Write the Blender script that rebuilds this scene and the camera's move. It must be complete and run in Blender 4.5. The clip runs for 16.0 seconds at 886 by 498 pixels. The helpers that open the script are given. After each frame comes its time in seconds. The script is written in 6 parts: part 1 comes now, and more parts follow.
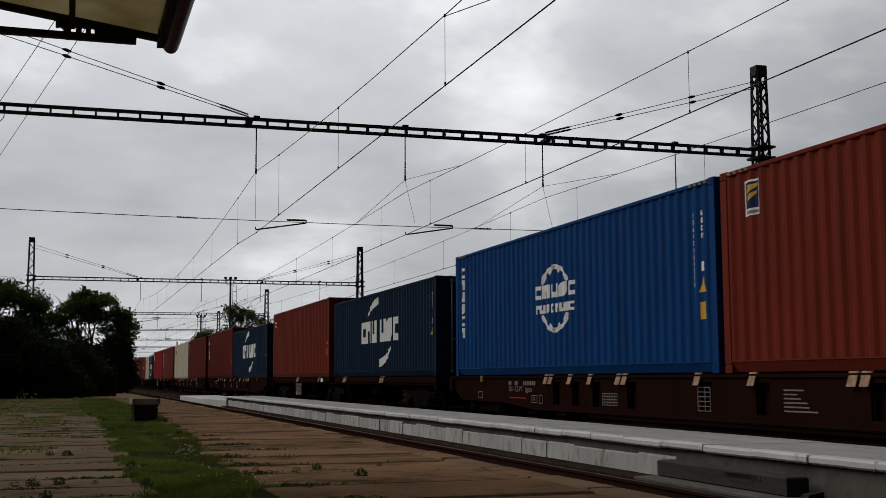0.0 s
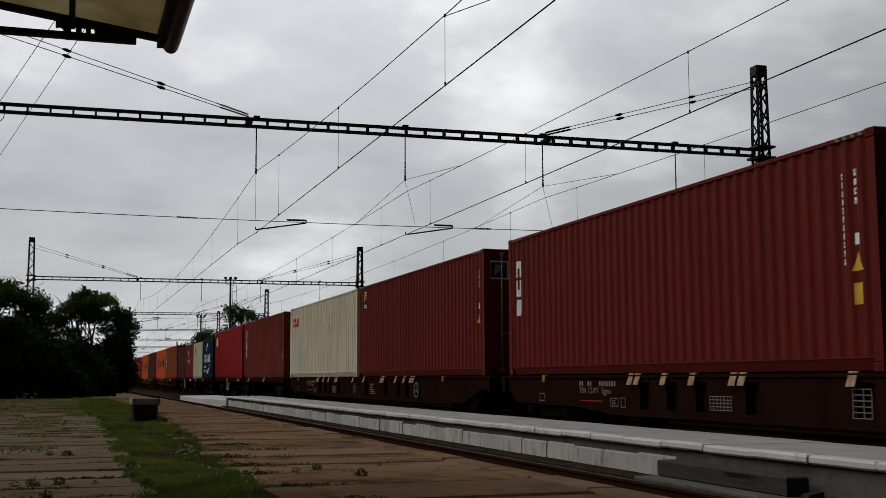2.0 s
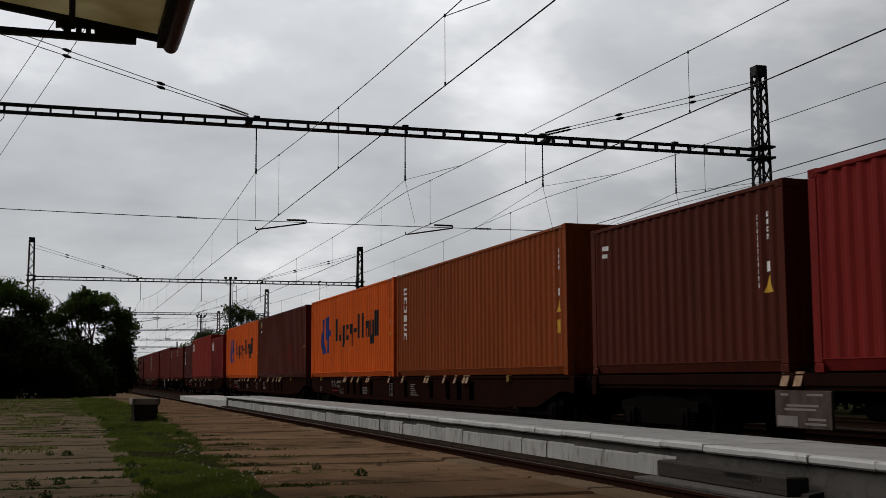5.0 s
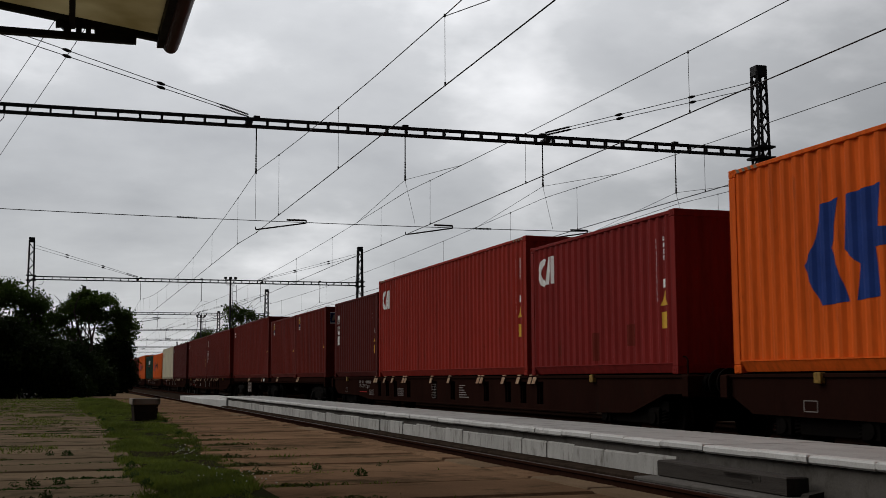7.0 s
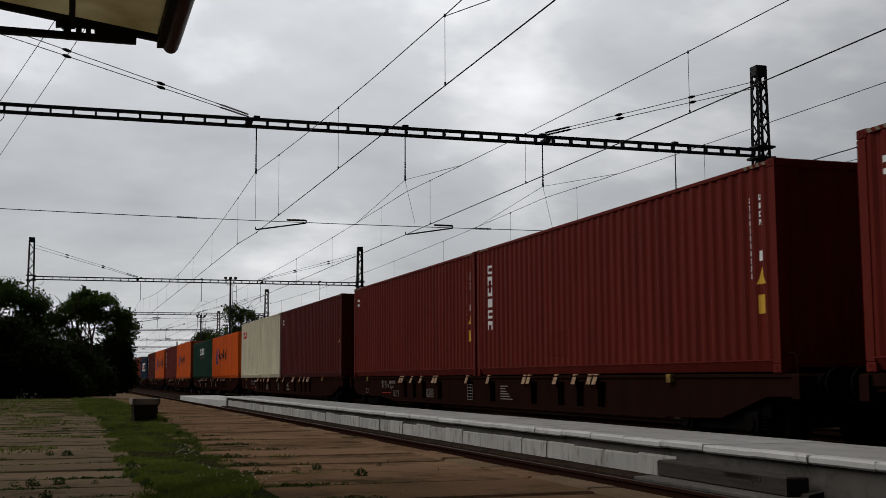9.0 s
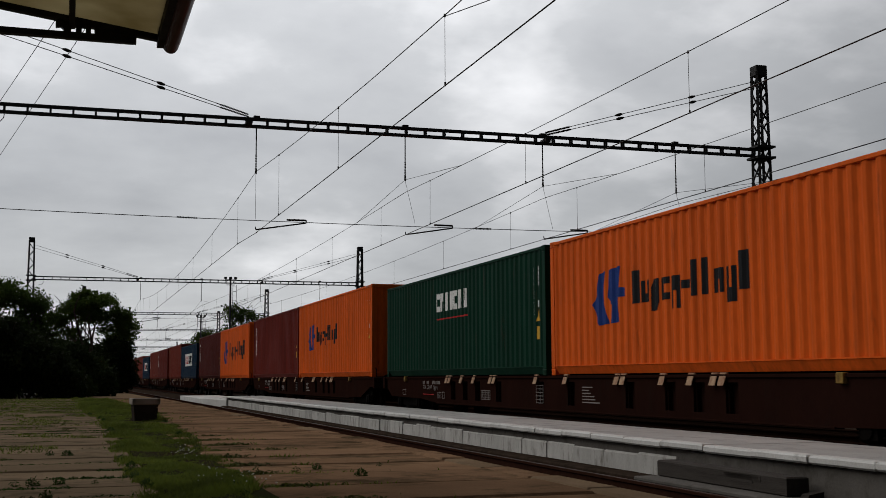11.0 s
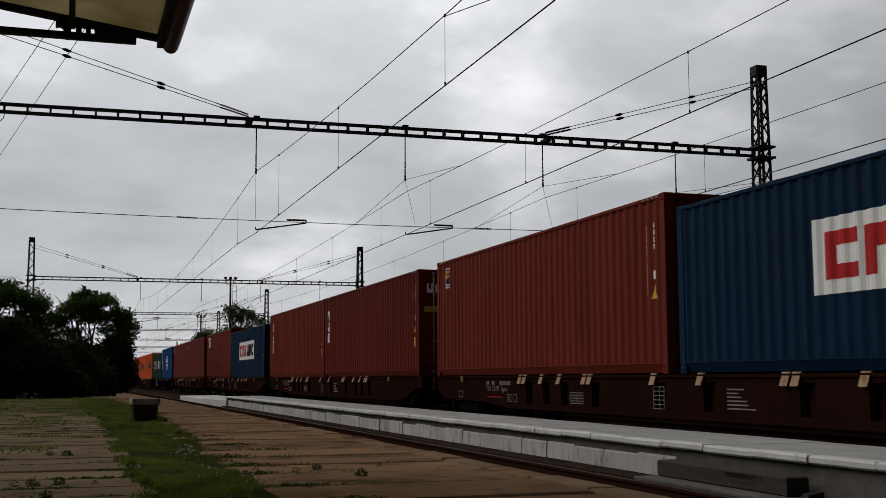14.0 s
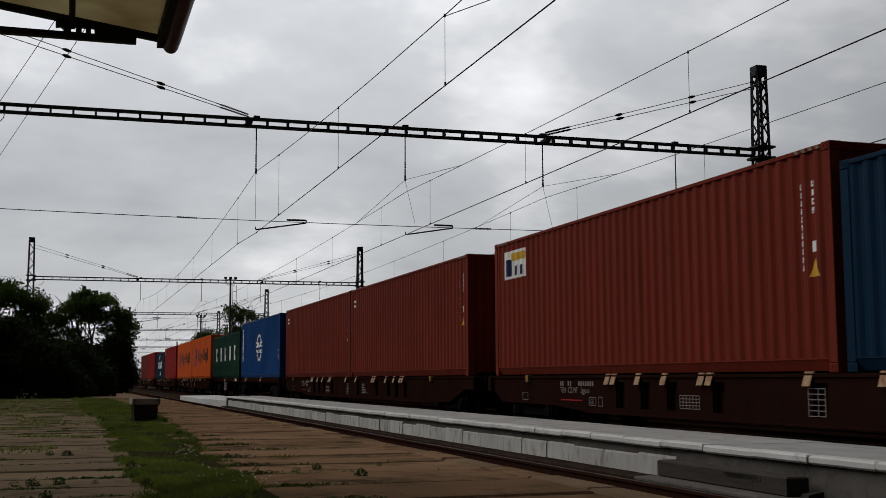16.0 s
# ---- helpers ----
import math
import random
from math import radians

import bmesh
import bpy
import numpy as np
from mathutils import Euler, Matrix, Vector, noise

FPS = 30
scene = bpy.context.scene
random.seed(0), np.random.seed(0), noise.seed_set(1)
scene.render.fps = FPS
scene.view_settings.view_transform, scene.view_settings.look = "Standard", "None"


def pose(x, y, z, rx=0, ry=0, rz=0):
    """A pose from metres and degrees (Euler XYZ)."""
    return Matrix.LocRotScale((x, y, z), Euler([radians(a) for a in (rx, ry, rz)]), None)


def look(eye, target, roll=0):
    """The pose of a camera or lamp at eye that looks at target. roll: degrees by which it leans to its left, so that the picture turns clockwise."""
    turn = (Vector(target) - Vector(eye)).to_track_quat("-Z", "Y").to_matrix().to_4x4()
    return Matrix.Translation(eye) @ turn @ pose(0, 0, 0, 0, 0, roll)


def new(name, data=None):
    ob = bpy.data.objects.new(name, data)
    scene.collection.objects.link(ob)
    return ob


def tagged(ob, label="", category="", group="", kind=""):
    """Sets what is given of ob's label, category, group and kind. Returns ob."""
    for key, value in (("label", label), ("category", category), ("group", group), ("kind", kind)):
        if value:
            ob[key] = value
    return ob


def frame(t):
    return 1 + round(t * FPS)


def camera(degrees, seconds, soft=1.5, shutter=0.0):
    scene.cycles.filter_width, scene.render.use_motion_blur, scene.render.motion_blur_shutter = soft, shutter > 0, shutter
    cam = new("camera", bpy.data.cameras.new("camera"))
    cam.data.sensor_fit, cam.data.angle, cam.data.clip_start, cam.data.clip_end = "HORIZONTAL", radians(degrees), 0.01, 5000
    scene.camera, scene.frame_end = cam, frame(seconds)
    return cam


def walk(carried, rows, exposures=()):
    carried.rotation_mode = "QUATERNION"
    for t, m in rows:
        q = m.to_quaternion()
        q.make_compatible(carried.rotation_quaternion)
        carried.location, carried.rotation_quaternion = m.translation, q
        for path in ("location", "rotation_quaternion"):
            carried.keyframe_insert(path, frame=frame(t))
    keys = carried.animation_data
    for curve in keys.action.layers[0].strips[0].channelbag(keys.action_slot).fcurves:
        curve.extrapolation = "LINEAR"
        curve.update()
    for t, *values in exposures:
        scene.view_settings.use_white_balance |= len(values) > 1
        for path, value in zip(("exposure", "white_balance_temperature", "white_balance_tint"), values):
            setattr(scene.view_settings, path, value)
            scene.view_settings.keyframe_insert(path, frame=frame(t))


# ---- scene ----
cam = camera(41.08, 16.0, soft=0.8, shutter=0.03)
EYE = Vector((0.0, 0.0, 1.113))
YAW, PITCH = radians(17.565), radians(6.224)
AIM = EYE + Vector((math.sin(YAW) * math.cos(PITCH), math.cos(YAW) * math.cos(PITCH), math.sin(PITCH)))
walk(cam, [(0.0, look(EYE, AIM, -0.28)), (16.0, look(EYE, AIM, -0.28))], exposures=[(0.0, 0.0), (16.0, 0.0)])

# ---- world: a low overcast sky, a soft sun behind the cloud to the west ----
SUN_ELEV, SUN_AZ = radians(44), radians(-62)


def make_world():
    w = bpy.data.worlds.new("overcast_sky")
    w.use_nodes = True
    scene.world = w
    nt = w.node_tree
    nt.nodes.clear()
    N, L = nt.nodes.new, nt.links.new
    sky = N("ShaderNodeTexSky")
    sky.sky_type = 'NISHITA'
    sky.sun_disc = False
    sky.sun_elevation, sky.sun_rotation = SUN_ELEV, SUN_AZ
    dim = N("ShaderNodeVectorMath"); dim.operation = 'SCALE'; dim.inputs["Scale"].default_value = 0.10
    L(sky.outputs[0], dim.inputs[0])
    tc = N("ShaderNodeTexCoord")
    # clouds lie in layers: squeeze the directions so that they draw out towards the horizon
    sep = N("ShaderNodeSeparateXYZ"); L(tc.outputs["Generated"], sep.inputs[0])
    up = N("ShaderNodeMath"); up.operation = 'MAXIMUM'; up.inputs[1].default_value = 0.0; L(sep.outputs[2], up.inputs[0])
    den = N("ShaderNodeMath"); den.operation = 'ADD'; den.inputs[1].default_value = 0.30; L(up.outputs[0], den.inputs[0])
    inv = N("ShaderNodeMath"); inv.operation = 'DIVIDE'; inv.inputs[0].default_value = 1.0; L(den.outputs[0], inv.inputs[1])
    flat = N("ShaderNodeVectorMath"); flat.operation = 'SCALE'; L(tc.outputs["Generated"], flat.inputs[0]); L(inv.outputs[0], flat.inputs["Scale"])
    n1 = N("ShaderNodeTexNoise"); n1.inputs["Scale"].default_value = 1.1; n1.inputs["Detail"].default_value = 5; n1.inputs["Roughness"].default_value = 0.52; n1.inputs["Distortion"].default_value = 0.35
    L(flat.outputs[0], n1.inputs["Vector"])
    n2 = N("ShaderNodeTexNoise"); n2.inputs["Scale"].default_value = 3.4; n2.inputs["Detail"].default_value = 6; n2.inputs["Roughness"].default_value = 0.55
    L(flat.outputs[0], n2.inputs["Vector"])
    mixn = N("ShaderNodeMix"); mixn.inputs[0].default_value = 0.35
    L(n1.outputs["Fac"], mixn.inputs[2]); L(n2.outputs["Fac"], mixn.inputs[3])
    ramp = N("ShaderNodeValToRGB")
    e = ramp.color_ramp.elements
    e[0].position, e[0].color = 0.36, (0.352, 0.359, 0.375, 1)
    e[1].position, e[1].color = 0.65, (0.80, 0.80, 0.815, 1)
    m = e.new(0.50); m.color = (0.460, 0.468, 0.482, 1)
    L(mixn.outputs[0], ramp.inputs[0])
    # thinner cloud ahead; the unseen sky behind is dimmed to darken container ends
    glow = N("ShaderNodeVectorMath"); glow.operation = 'DOT_PRODUCT'
    ge, ga = radians(24), radians(7)
    glow.inputs[1].default_value = (math.sin(ga) * math.cos(ge), math.cos(ga) * math.cos(ge), math.sin(ge))
    L(tc.outputs["Generated"], glow.inputs[0])
    gr = N("ShaderNodeMapRange"); gr.interpolation_type = 'SMOOTHSTEP'
    gr.inputs["From Min"].default_value, gr.inputs["From Max"].default_value = -0.1, 1.0
    gr.inputs["To Min"].default_value, gr.inputs["To Max"].default_value = 0.07, 1.10
    L(glow.outputs["Value"], gr.inputs["Value"])
    thin = N("ShaderNodeMapRange"); thin.interpolation_type = 'SMOOTHSTEP'
    thin.inputs["From Min"].default_value, thin.inputs["From Max"].default_value = 0.82, 1.0
    thin.inputs["To Min"].default_value, thin.inputs["To Max"].default_value = 0.84, 1.50
    L(glow.outputs["Value"], thin.inputs["Value"])
    both = N("ShaderNodeMath"); both.operation = 'MULTIPLY'; L(gr.outputs[0], both.inputs[0]); L(thin.outputs[0], both.inputs[1])
    # a darker band of cloud lies over a paler rim at the horizon
    hor = N("ShaderNodeMapRange"); hor.inputs["From Min"].default_value, hor.inputs["From Max"].default_value = 0.0, 0.34
    L(up.outputs[0], hor.inputs["Value"])
    band = N("ShaderNodeValToRGB")
    e = band.color_ramp.elements
    e[0].position, e[0].color = 0.0, (0.93, 0.93, 0.93, 1)
    e[1].position, e[1].color = 1.0, (1.0, 1.0, 1.0, 1)
    for at, v in ((0.14, 0.89), (0.42, 0.76), (0.66, 0.86)):
        e.new(at).color = (v, v, v, 1)
    L(hor.outputs[0], band.inputs[0])
    deep = N("ShaderNodeMath"); deep.operation = 'MULTIPLY'; L(both.outputs[0], deep.inputs[0]); L(band.outputs[0], deep.inputs[1])
    both = deep
    lit = N("ShaderNodeVectorMath"); lit.operation = 'SCALE'; L(ramp.outputs[0], lit.inputs[0]); L(both.outputs[0], lit.inputs["Scale"])
    mix = N("ShaderNodeMix"); mix.data_type = 'RGBA'; mix.inputs[0].default_value = 0.93
    L(dim.outputs[0], mix.inputs[6]); L(lit.outputs[0], mix.inputs[7])
    bg = N("ShaderNodeBackground"); bg.inputs[1].default_value = 1.0
    L(mix.outputs[2], bg.inputs[0])
    out = N("ShaderNodeOutputWorld"); L(bg.outputs[0], out.inputs[0])


make_world()
sun_data = bpy.data.lights.new("sun", 'SUN')
sun_data.energy, sun_data.angle, sun_data.color = 1.15, radians(45), (1.0, 0.96, 0.9)
sun = new("sun", sun_data)
sun.matrix_world = look((0, 0, 60), Vector((0, 0, 60)) - Vector((math.sin(SUN_AZ) * math.cos(SUN_ELEV), math.cos(SUN_AZ) * math.cos(SUN_ELEV), math.sin(SUN_ELEV))))


# ---- materials ----
def material(name, base, rough=0.7, metal=0.0, second=None, scale=3.0, stretch=(1, 1, 1), grain=60.0, bump=0.15, amount=0.5,
             third=None, third_scale=1.0, third_edge=(0.55, 0.7), vary=0.0, spec=0.1):
    """Base colour varied by a coarse and a fine noise at real size, a third colour as stains, and fine relief."""
    m = bpy.data.materials.new(name)
    m.use_nodes = True
    nt = m.node_tree
    N, L = nt.nodes.new, nt.links.new
    b = nt.nodes["Principled BSDF"]
    b.inputs["Roughness"].default_value, b.inputs["Metallic"].default_value = rough, metal
    b.inputs["Specular IOR Level"].default_value = spec
    tc = N("ShaderNodeTexCoord")
    mp = N("ShaderNodeMapping"); mp.inputs["Scale"].default_value = stretch
    info = N("ShaderNodeObjectInfo")
    off = N("ShaderNodeMath"); off.operation = 'MULTIPLY'; off.inputs[1].default_value = 37.0
    L(info.outputs["Random"], off.inputs[0])
    L(tc.outputs["Object"], mp.inputs[0]); L(off.outputs[0], mp.inputs["Location"])
    second = second or tuple(c * 0.6 for c in base)
    n1 = N("ShaderNodeTexNoise"); n1.inputs["Scale"].default_value = scale; n1.inputs["Detail"].default_value = 6; n1.inputs["Roughness"].default_value = 0.6
    n2 = N("ShaderNodeTexNoise"); n2.inputs["Scale"].default_value = grain; n2.inputs["Detail"].default_value = 3
    L(mp.outputs[0], n1.inputs["Vector"]); L(mp.outputs[0], n2.inputs["Vector"])
    r1 = N("ShaderNodeMapRange"); r1.inputs["From Min"].default_value, r1.inputs["From Max"].default_value = 0.35, 0.68
    r1.inputs["To Max"].default_value = amount
    L(n1.outputs["Fac"], r1.inputs["Value"])
    mix = N("ShaderNodeMix"); mix.data_type = 'RGBA'
    mix.inputs[6].default_value, mix.inputs[7].default_value = (*base, 1), (*second, 1)
    L(r1.outputs[0], mix.inputs[0])
    col = mix.outputs[2]
    fine = N("ShaderNodeMapRange"); fine.inputs["To Min"].default_value, fine.inputs["To Max"].default_value = 0.82, 1.18
    L(n2.outputs["Fac"], fine.inputs["Value"])
    mul = N("ShaderNodeVectorMath"); mul.operation = 'SCALE'; L(col, mul.inputs[0]); L(fine.outputs[0], mul.inputs["Scale"])
    col = mul.outputs[0]
    if vary:
        rv = N("ShaderNodeMapRange"); rv.inputs["To Min"].default_value, rv.inputs["To Max"].default_value = 1 - vary, 1 + vary
        L(info.outputs["Random"], rv.inputs["Value"])
        mv = N("ShaderNodeVectorMath"); mv.operation = 'SCALE'; L(col, mv.inputs[0]); L(rv.outputs[0], mv.inputs["Scale"])
        col = mv.outputs[0]
    if third:
        n3 = N("ShaderNodeTexNoise"); n3.inputs["Scale"].default_value = third_scale; n3.inputs["Detail"].default_value = 8; n3.inputs["Roughness"].default_value = 0.7
        L(mp.outputs[0], n3.inputs["Vector"])
        r3 = N("ShaderNodeMapRange"); r3.inputs["From Min"].default_value, r3.inputs["From Max"].default_value = third_edge
        L(n3.outputs["Fac"], r3.inputs["Value"])
        m3 = N("ShaderNodeMix"); m3.data_type = 'RGBA'; m3.inputs[7].default_value = (*third, 1)
        L(col, m3.inputs[6]); L(r3.outputs[0], m3.inputs[0])
        col = m3.outputs[2]
    L(col, b.inputs["Base Color"])
    rr = N("ShaderNodeMapRange"); rr.inputs["To Min"].default_value, rr.inputs["To Max"].default_value = max(rough - 0.12, 0.05), min(rough + 0.12, 1)
    L(n1.outputs["Fac"], rr.inputs["Value"]); L(rr.outputs[0], b.inputs["Roughness"])
    if bump:
        bp = N("ShaderNodeBump"); bp.inputs["Strength"].default_value = bump; bp.inputs["Distance"].default_value = 0.01
        L(n2.outputs["Fac"], bp.inputs["Height"]); L(bp.outputs[0], b.inputs["Normal"])
    return m


def paint(name, base, rust=(0.075, 0.028, 0.015), edge=(0.61, 0.80)):
    """Weathered container paint: sun-bleached patches, dirty streaks that run down, rust spots."""
    m = material(name, base, rough=0.62, second=tuple(min(1, c * 0.72 + 0.002) for c in base), scale=1.1, stretch=(1, 1, 0.22), grain=22,
                 bump=0.06, amount=0.6, third=rust, third_scale=2.6, third_edge=edge, spec=0.06)
    nt = m.node_tree
    N, L = nt.nodes.new, nt.links.new
    b = nt.nodes["Principled BSDF"]
    col = b.inputs["Base Color"].links[0].from_socket
    tc = N("ShaderNodeTexCoord")
    mp = N("ShaderNodeMapping"); mp.inputs["Scale"].default_value = (5.0, 5.0, 0.30)
    info = N("ShaderNodeObjectInfo")
    L(tc.outputs["Object"], mp.inputs[0]); L(info.outputs["Random"], mp.inputs["Location"])
    n = N("ShaderNodeTexNoise"); n.inputs["Scale"].default_value = 1.4; n.inputs["Detail"].default_value = 7; n.inputs["Roughness"].default_value = 0.65
    L(mp.outputs[0], n.inputs["Vector"])
    r = N("ShaderNodeMapRange"); r.inputs["From Min"].default_value, r.inputs["From Max"].default_value = 0.46, 0.74
    r.inputs["To Min"].default_value, r.inputs["To Max"].default_value = 0.0, 0.62
    L(n.outputs["Fac"], r.inputs["Value"])
    mx = N("ShaderNodeMix"); mx.data_type = 'RGBA'
    mx.inputs[7].default_value = (base[0] * 0.42 + 0.004, base[1] * 0.42 + 0.003, base[2] * 0.42 + 0.002, 1)
    L(col, mx.inputs[6]); L(r.outputs[0], mx.inputs[0]); L(mx.outputs[2], b.inputs["Base Color"])
    return m


PAINT = {
    "oxide": paint("oxide_red_paint", (0.150, 0.0168, 0.0108)),
    "brick": paint("brick_red_paint", (0.190, 0.0262, 0.0135)),
    "maroon": paint("maroon_paint", (0.096, 0.0128, 0.0098)),
    "brown": paint("brown_red_paint", (0.098, 0.0205, 0.0118)),
    "scarlet": paint("scarlet_paint", (0.3432, 0.0158, 0.0139)),
    "vermilion": paint("vermilion_paint", (0.330, 0.0300, 0.0195)),
    "blue": paint("bright_blue_paint", (0.0020, 0.0540, 0.205)),
    "navy": paint("navy_paint", (0.0032, 0.0185, 0.0500)),
    "steel": paint("steel_blue_paint", (0.0026, 0.0229, 0.0561)),
    "orange": paint("orange_paint", (0.800, 0.128, 0.0140)),
    "rust": paint("rusty_orange_paint", (0.2880, 0.0624, 0.0144)),
    "cream": paint("cream_paint", (0.7396, 0.6751, 0.5031), edge=(0.60, 0.84)),
    "green": paint("dark_green_paint", (0.0032, 0.0384, 0.0216)),
    "crimson": paint("crimson_paint", (0.235, 0.0205, 0.0180)),
}
WHITE = material("white_marking_paint", (0.92, 0.92, 0.90), 0.6, second=(0.78, 0.76, 0.72), bump=0.0, amount=0.5)
RED_MARK = material("red_marking_paint", (0.55, 0.03, 0.03), 0.6, bump=0.0)
YELLOW = material("yellow_marking_paint", (0.72, 0.42, 0.05), 0.6, second=(0.5, 0.27, 0.05), bump=0.0)
DARK_MARK = material("dark_blue_marking_paint", (0.012, 0.022, 0.075), 0.6, bump=0.0)
BLACK_MARK = material("black_marking_paint", (0.012, 0.012, 0.014), 0.6, bump=0.0)
GREY_MARK = material("faded_grey_marking_paint", (0.27, 0.235, 0.225), 0.7, bump=0.0)
STEEL = material("galvanised_steel", (0.33, 0.33, 0.32), 0.5, 0.6, bump=0.05)
WAGON = material("brown_wagon_paint", (0.0230, 0.0095, 0.0072), 0.65, second=(0.0115, 0.0052, 0.0042), scale=1.4, stretch=(1, 1, 0.4), grain=30, third=(0.016, 0.011, 0.009), third_scale=1.7, third_edge=(0.55, 0.75), spec=0.0)
# near-black base colour stands in for the shade below the wagons
UNDER_SHADE = material("shade_darkened_underframe_steel", (0.0065, 0.0052, 0.0046), 0.9, second=(0.0035, 0.003, 0.003), scale=5, spec=0.02)
PANEL_GREY = material("rust_streaked_grey_panel", (0.105, 0.080, 0.068), 0.7, second=(0.050, 0.028, 0.020), scale=6, stretch=(1, 1, 0.3), amount=0.9)
# rear rails: rust colour darkened so the view below the train stays in shade
RAIL_SHADED = material("rusted_rail_darkened_for_shade", (0.026, 0.014, 0.010), 0.9, second=(0.014, 0.009, 0.007), scale=8, spec=0.0)
WHEEL = material("worn_wheel_steel", (0.018, 0.014, 0.012), 0.75, 0.2, second=(0.009, 0.007, 0.006))
FLAP = material("spigot_flap_paint", (0.46, 0.32, 0.20), 0.65, second=(0.24, 0.10, 0.06), scale=9, amount=0.9)
SPIGOT = material("dull_yellow_spigot_paint", (0.33, 0.20, 0.045), 0.7, second=(0.10, 0.06, 0.025), scale=14, amount=0.9)
MAST = material("dark_grey_mast_paint", (0.040, 0.041, 0.043), 0.65, second=(0.028, 0.024, 0.021), scale=4)
WIRE = material("oxidised_copper_wire", (0.030, 0.027, 0.024), 0.6, 0.3, bump=0)
RAIL = material("rusty_rail", (0.036, 0.016, 0.011), 0.8, second=(0.019, 0.010, 0.007), scale=8, spec=0.0)
RAILTOP = material("polished_rail_head", (0.060, 0.042, 0.034), 0.6, 0.5, bump=0)
BALLAST = material("ballast_stone", (0.048, 0.034, 0.026), 0.95, second=(0.02, 0.015, 0.011), scale=6, grain=14, bump=0.9, amount=0.9, third=(0.022, 0.015, 0.011), third_scale=0.8, spec=0.0)
SLEEPER = material("tarred_sleeper_wood", (0.045, 0.036, 0.030), 0.9, second=(0.020, 0.016, 0.014), scale=3, stretch=(6, 0.6, 6), grain=40, bump=0.4, spec=0.0)
CONCRETE = material("white_platform_concrete", (0.62, 0.615, 0.60), 0.85, second=(0.43, 0.42, 0.40), scale=1.6, grain=45, bump=0.2, vary=0.05, third=(0.20, 0.195, 0.185), third_scale=4.5, third_edge=(0.56, 0.82))
BLOCK = material("platform_wall_concrete", (0.50, 0.49, 0.47), 0.9, second=(0.33, 0.32, 0.30), scale=2.2, stretch=(1, 2.2, 0.8), grain=40, bump=0.3, vary=0.12, third=(0.13, 0.115, 0.10), third_scale=2.6, third_edge=(0.52, 0.74))
SLAB = material("old_paving_concrete", (0.215, 0.130, 0.078), 0.93, second=(0.112, 0.069, 0.041), scale=1.3, grain=55, bump=0.45, vary=0.12, third=(0.045, 0.035, 0.020), third_scale=1.7, third_edge=(0.49, 0.68), spec=0.0)
SLAB_PALE = material("pale_weathered_paving", (0.180, 0.132, 0.088), 0.93, second=(0.105, 0.078, 0.053), scale=1.1, grain=55, bump=0.45, vary=0.16, third=(0.060, 0.052, 0.034), third_scale=1.5, third_edge=(0.52, 0.70), spec=0.0)
KERB = material("pale_edge_concrete", (0.215, 0.150, 0.095), 0.92, second=(0.12, 0.08, 0.052), scale=2.5, grain=50, bump=0.4, vary=0.12, third=(0.10, 0.085, 0.06), third_scale=2.4, third_edge=(0.55, 0.75), spec=0.0)
SOIL = material("dark_soil", (0.026, 0.021, 0.013), 0.97, second=(0.030, 0.029, 0.014), scale=1.2, grain=30, bump=0.7, third=(0.024, 0.032, 0.011), third_scale=0.6, third_edge=(0.45, 0.6), spec=0.0)
GRASS = material("grass_blades", (0.160, 0.205, 0.030), 0.8, second=(0.050, 0.064, 0.016), scale=1.8, bump=0, amount=0.9)
WEED = material("weed_leaves", (0.040, 0.075, 0.018), 0.8, second=(0.022, 0.040, 0.012), scale=3, bump=0)
LEAF = material("tree_leaves", (0.065, 0.105, 0.018), 0.75, second=(0.028, 0.046, 0.009), scale=0.5, bump=0, amount=0.8)
# darker leaf copy; the near-silhouette shade is put into its base colour
LEAF_SHADED = material("shaded_shrub_leaves", (0.021, 0.034, 0.008), 0.8, second=(0.008, 0.013, 0.004), scale=0.6, bump=0, amount=0.8)
BARK = material("bark", (0.075, 0.060, 0.048), 0.95, second=(0.035, 0.028, 0.022), scale=5, stretch=(3, 3, 0.5), bump=0.6)
TIMBER = material("weathered_sleeper_timber", (0.055, 0.048, 0.043), 0.9, second=(0.026, 0.022, 0.019), scale=2.5, stretch=(7, 0.5, 7), grain=35, bump=0.5, vary=0.15)
CANOPY_IRON = material("dark_canopy_iron", (0.020, 0.020, 0.021), 0.6, bump=0.05)
GUTTER = material("dark_red_gutter_paint", (0.065, 0.009, 0.008), 0.4, second=(0.035, 0.006, 0.006), bump=0.03)
ROOF = material("dark_roof_tiles", (0.055, 0.045, 0.042), 0.8)


def let_through(m, share):
    """Thin leaves let part of the light through."""
    nt = m.node_tree
    b = nt.nodes["Principled BSDF"]
    tr = nt.nodes.new("ShaderNodeBsdfTranslucent")
    nt.links.new(b.inputs["Base Color"].links[0].from_socket, tr.inputs[0])
    mx = nt.nodes.new("ShaderNodeMixShader")
    mx.inputs[0].default_value = share
    nt.links.new(b.outputs[0], mx.inputs[1])
    nt.links.new(tr.outputs[0], mx.inputs[2])
    nt.links.new(mx.outputs[0], nt.nodes["Material Output"].inputs[0])


for leafy, share in ((GRASS, 0.35), (WEED, 0.35), (LEAF, 0.35), (LEAF_SHADED, 0.25)):
    let_through(leafy, share)


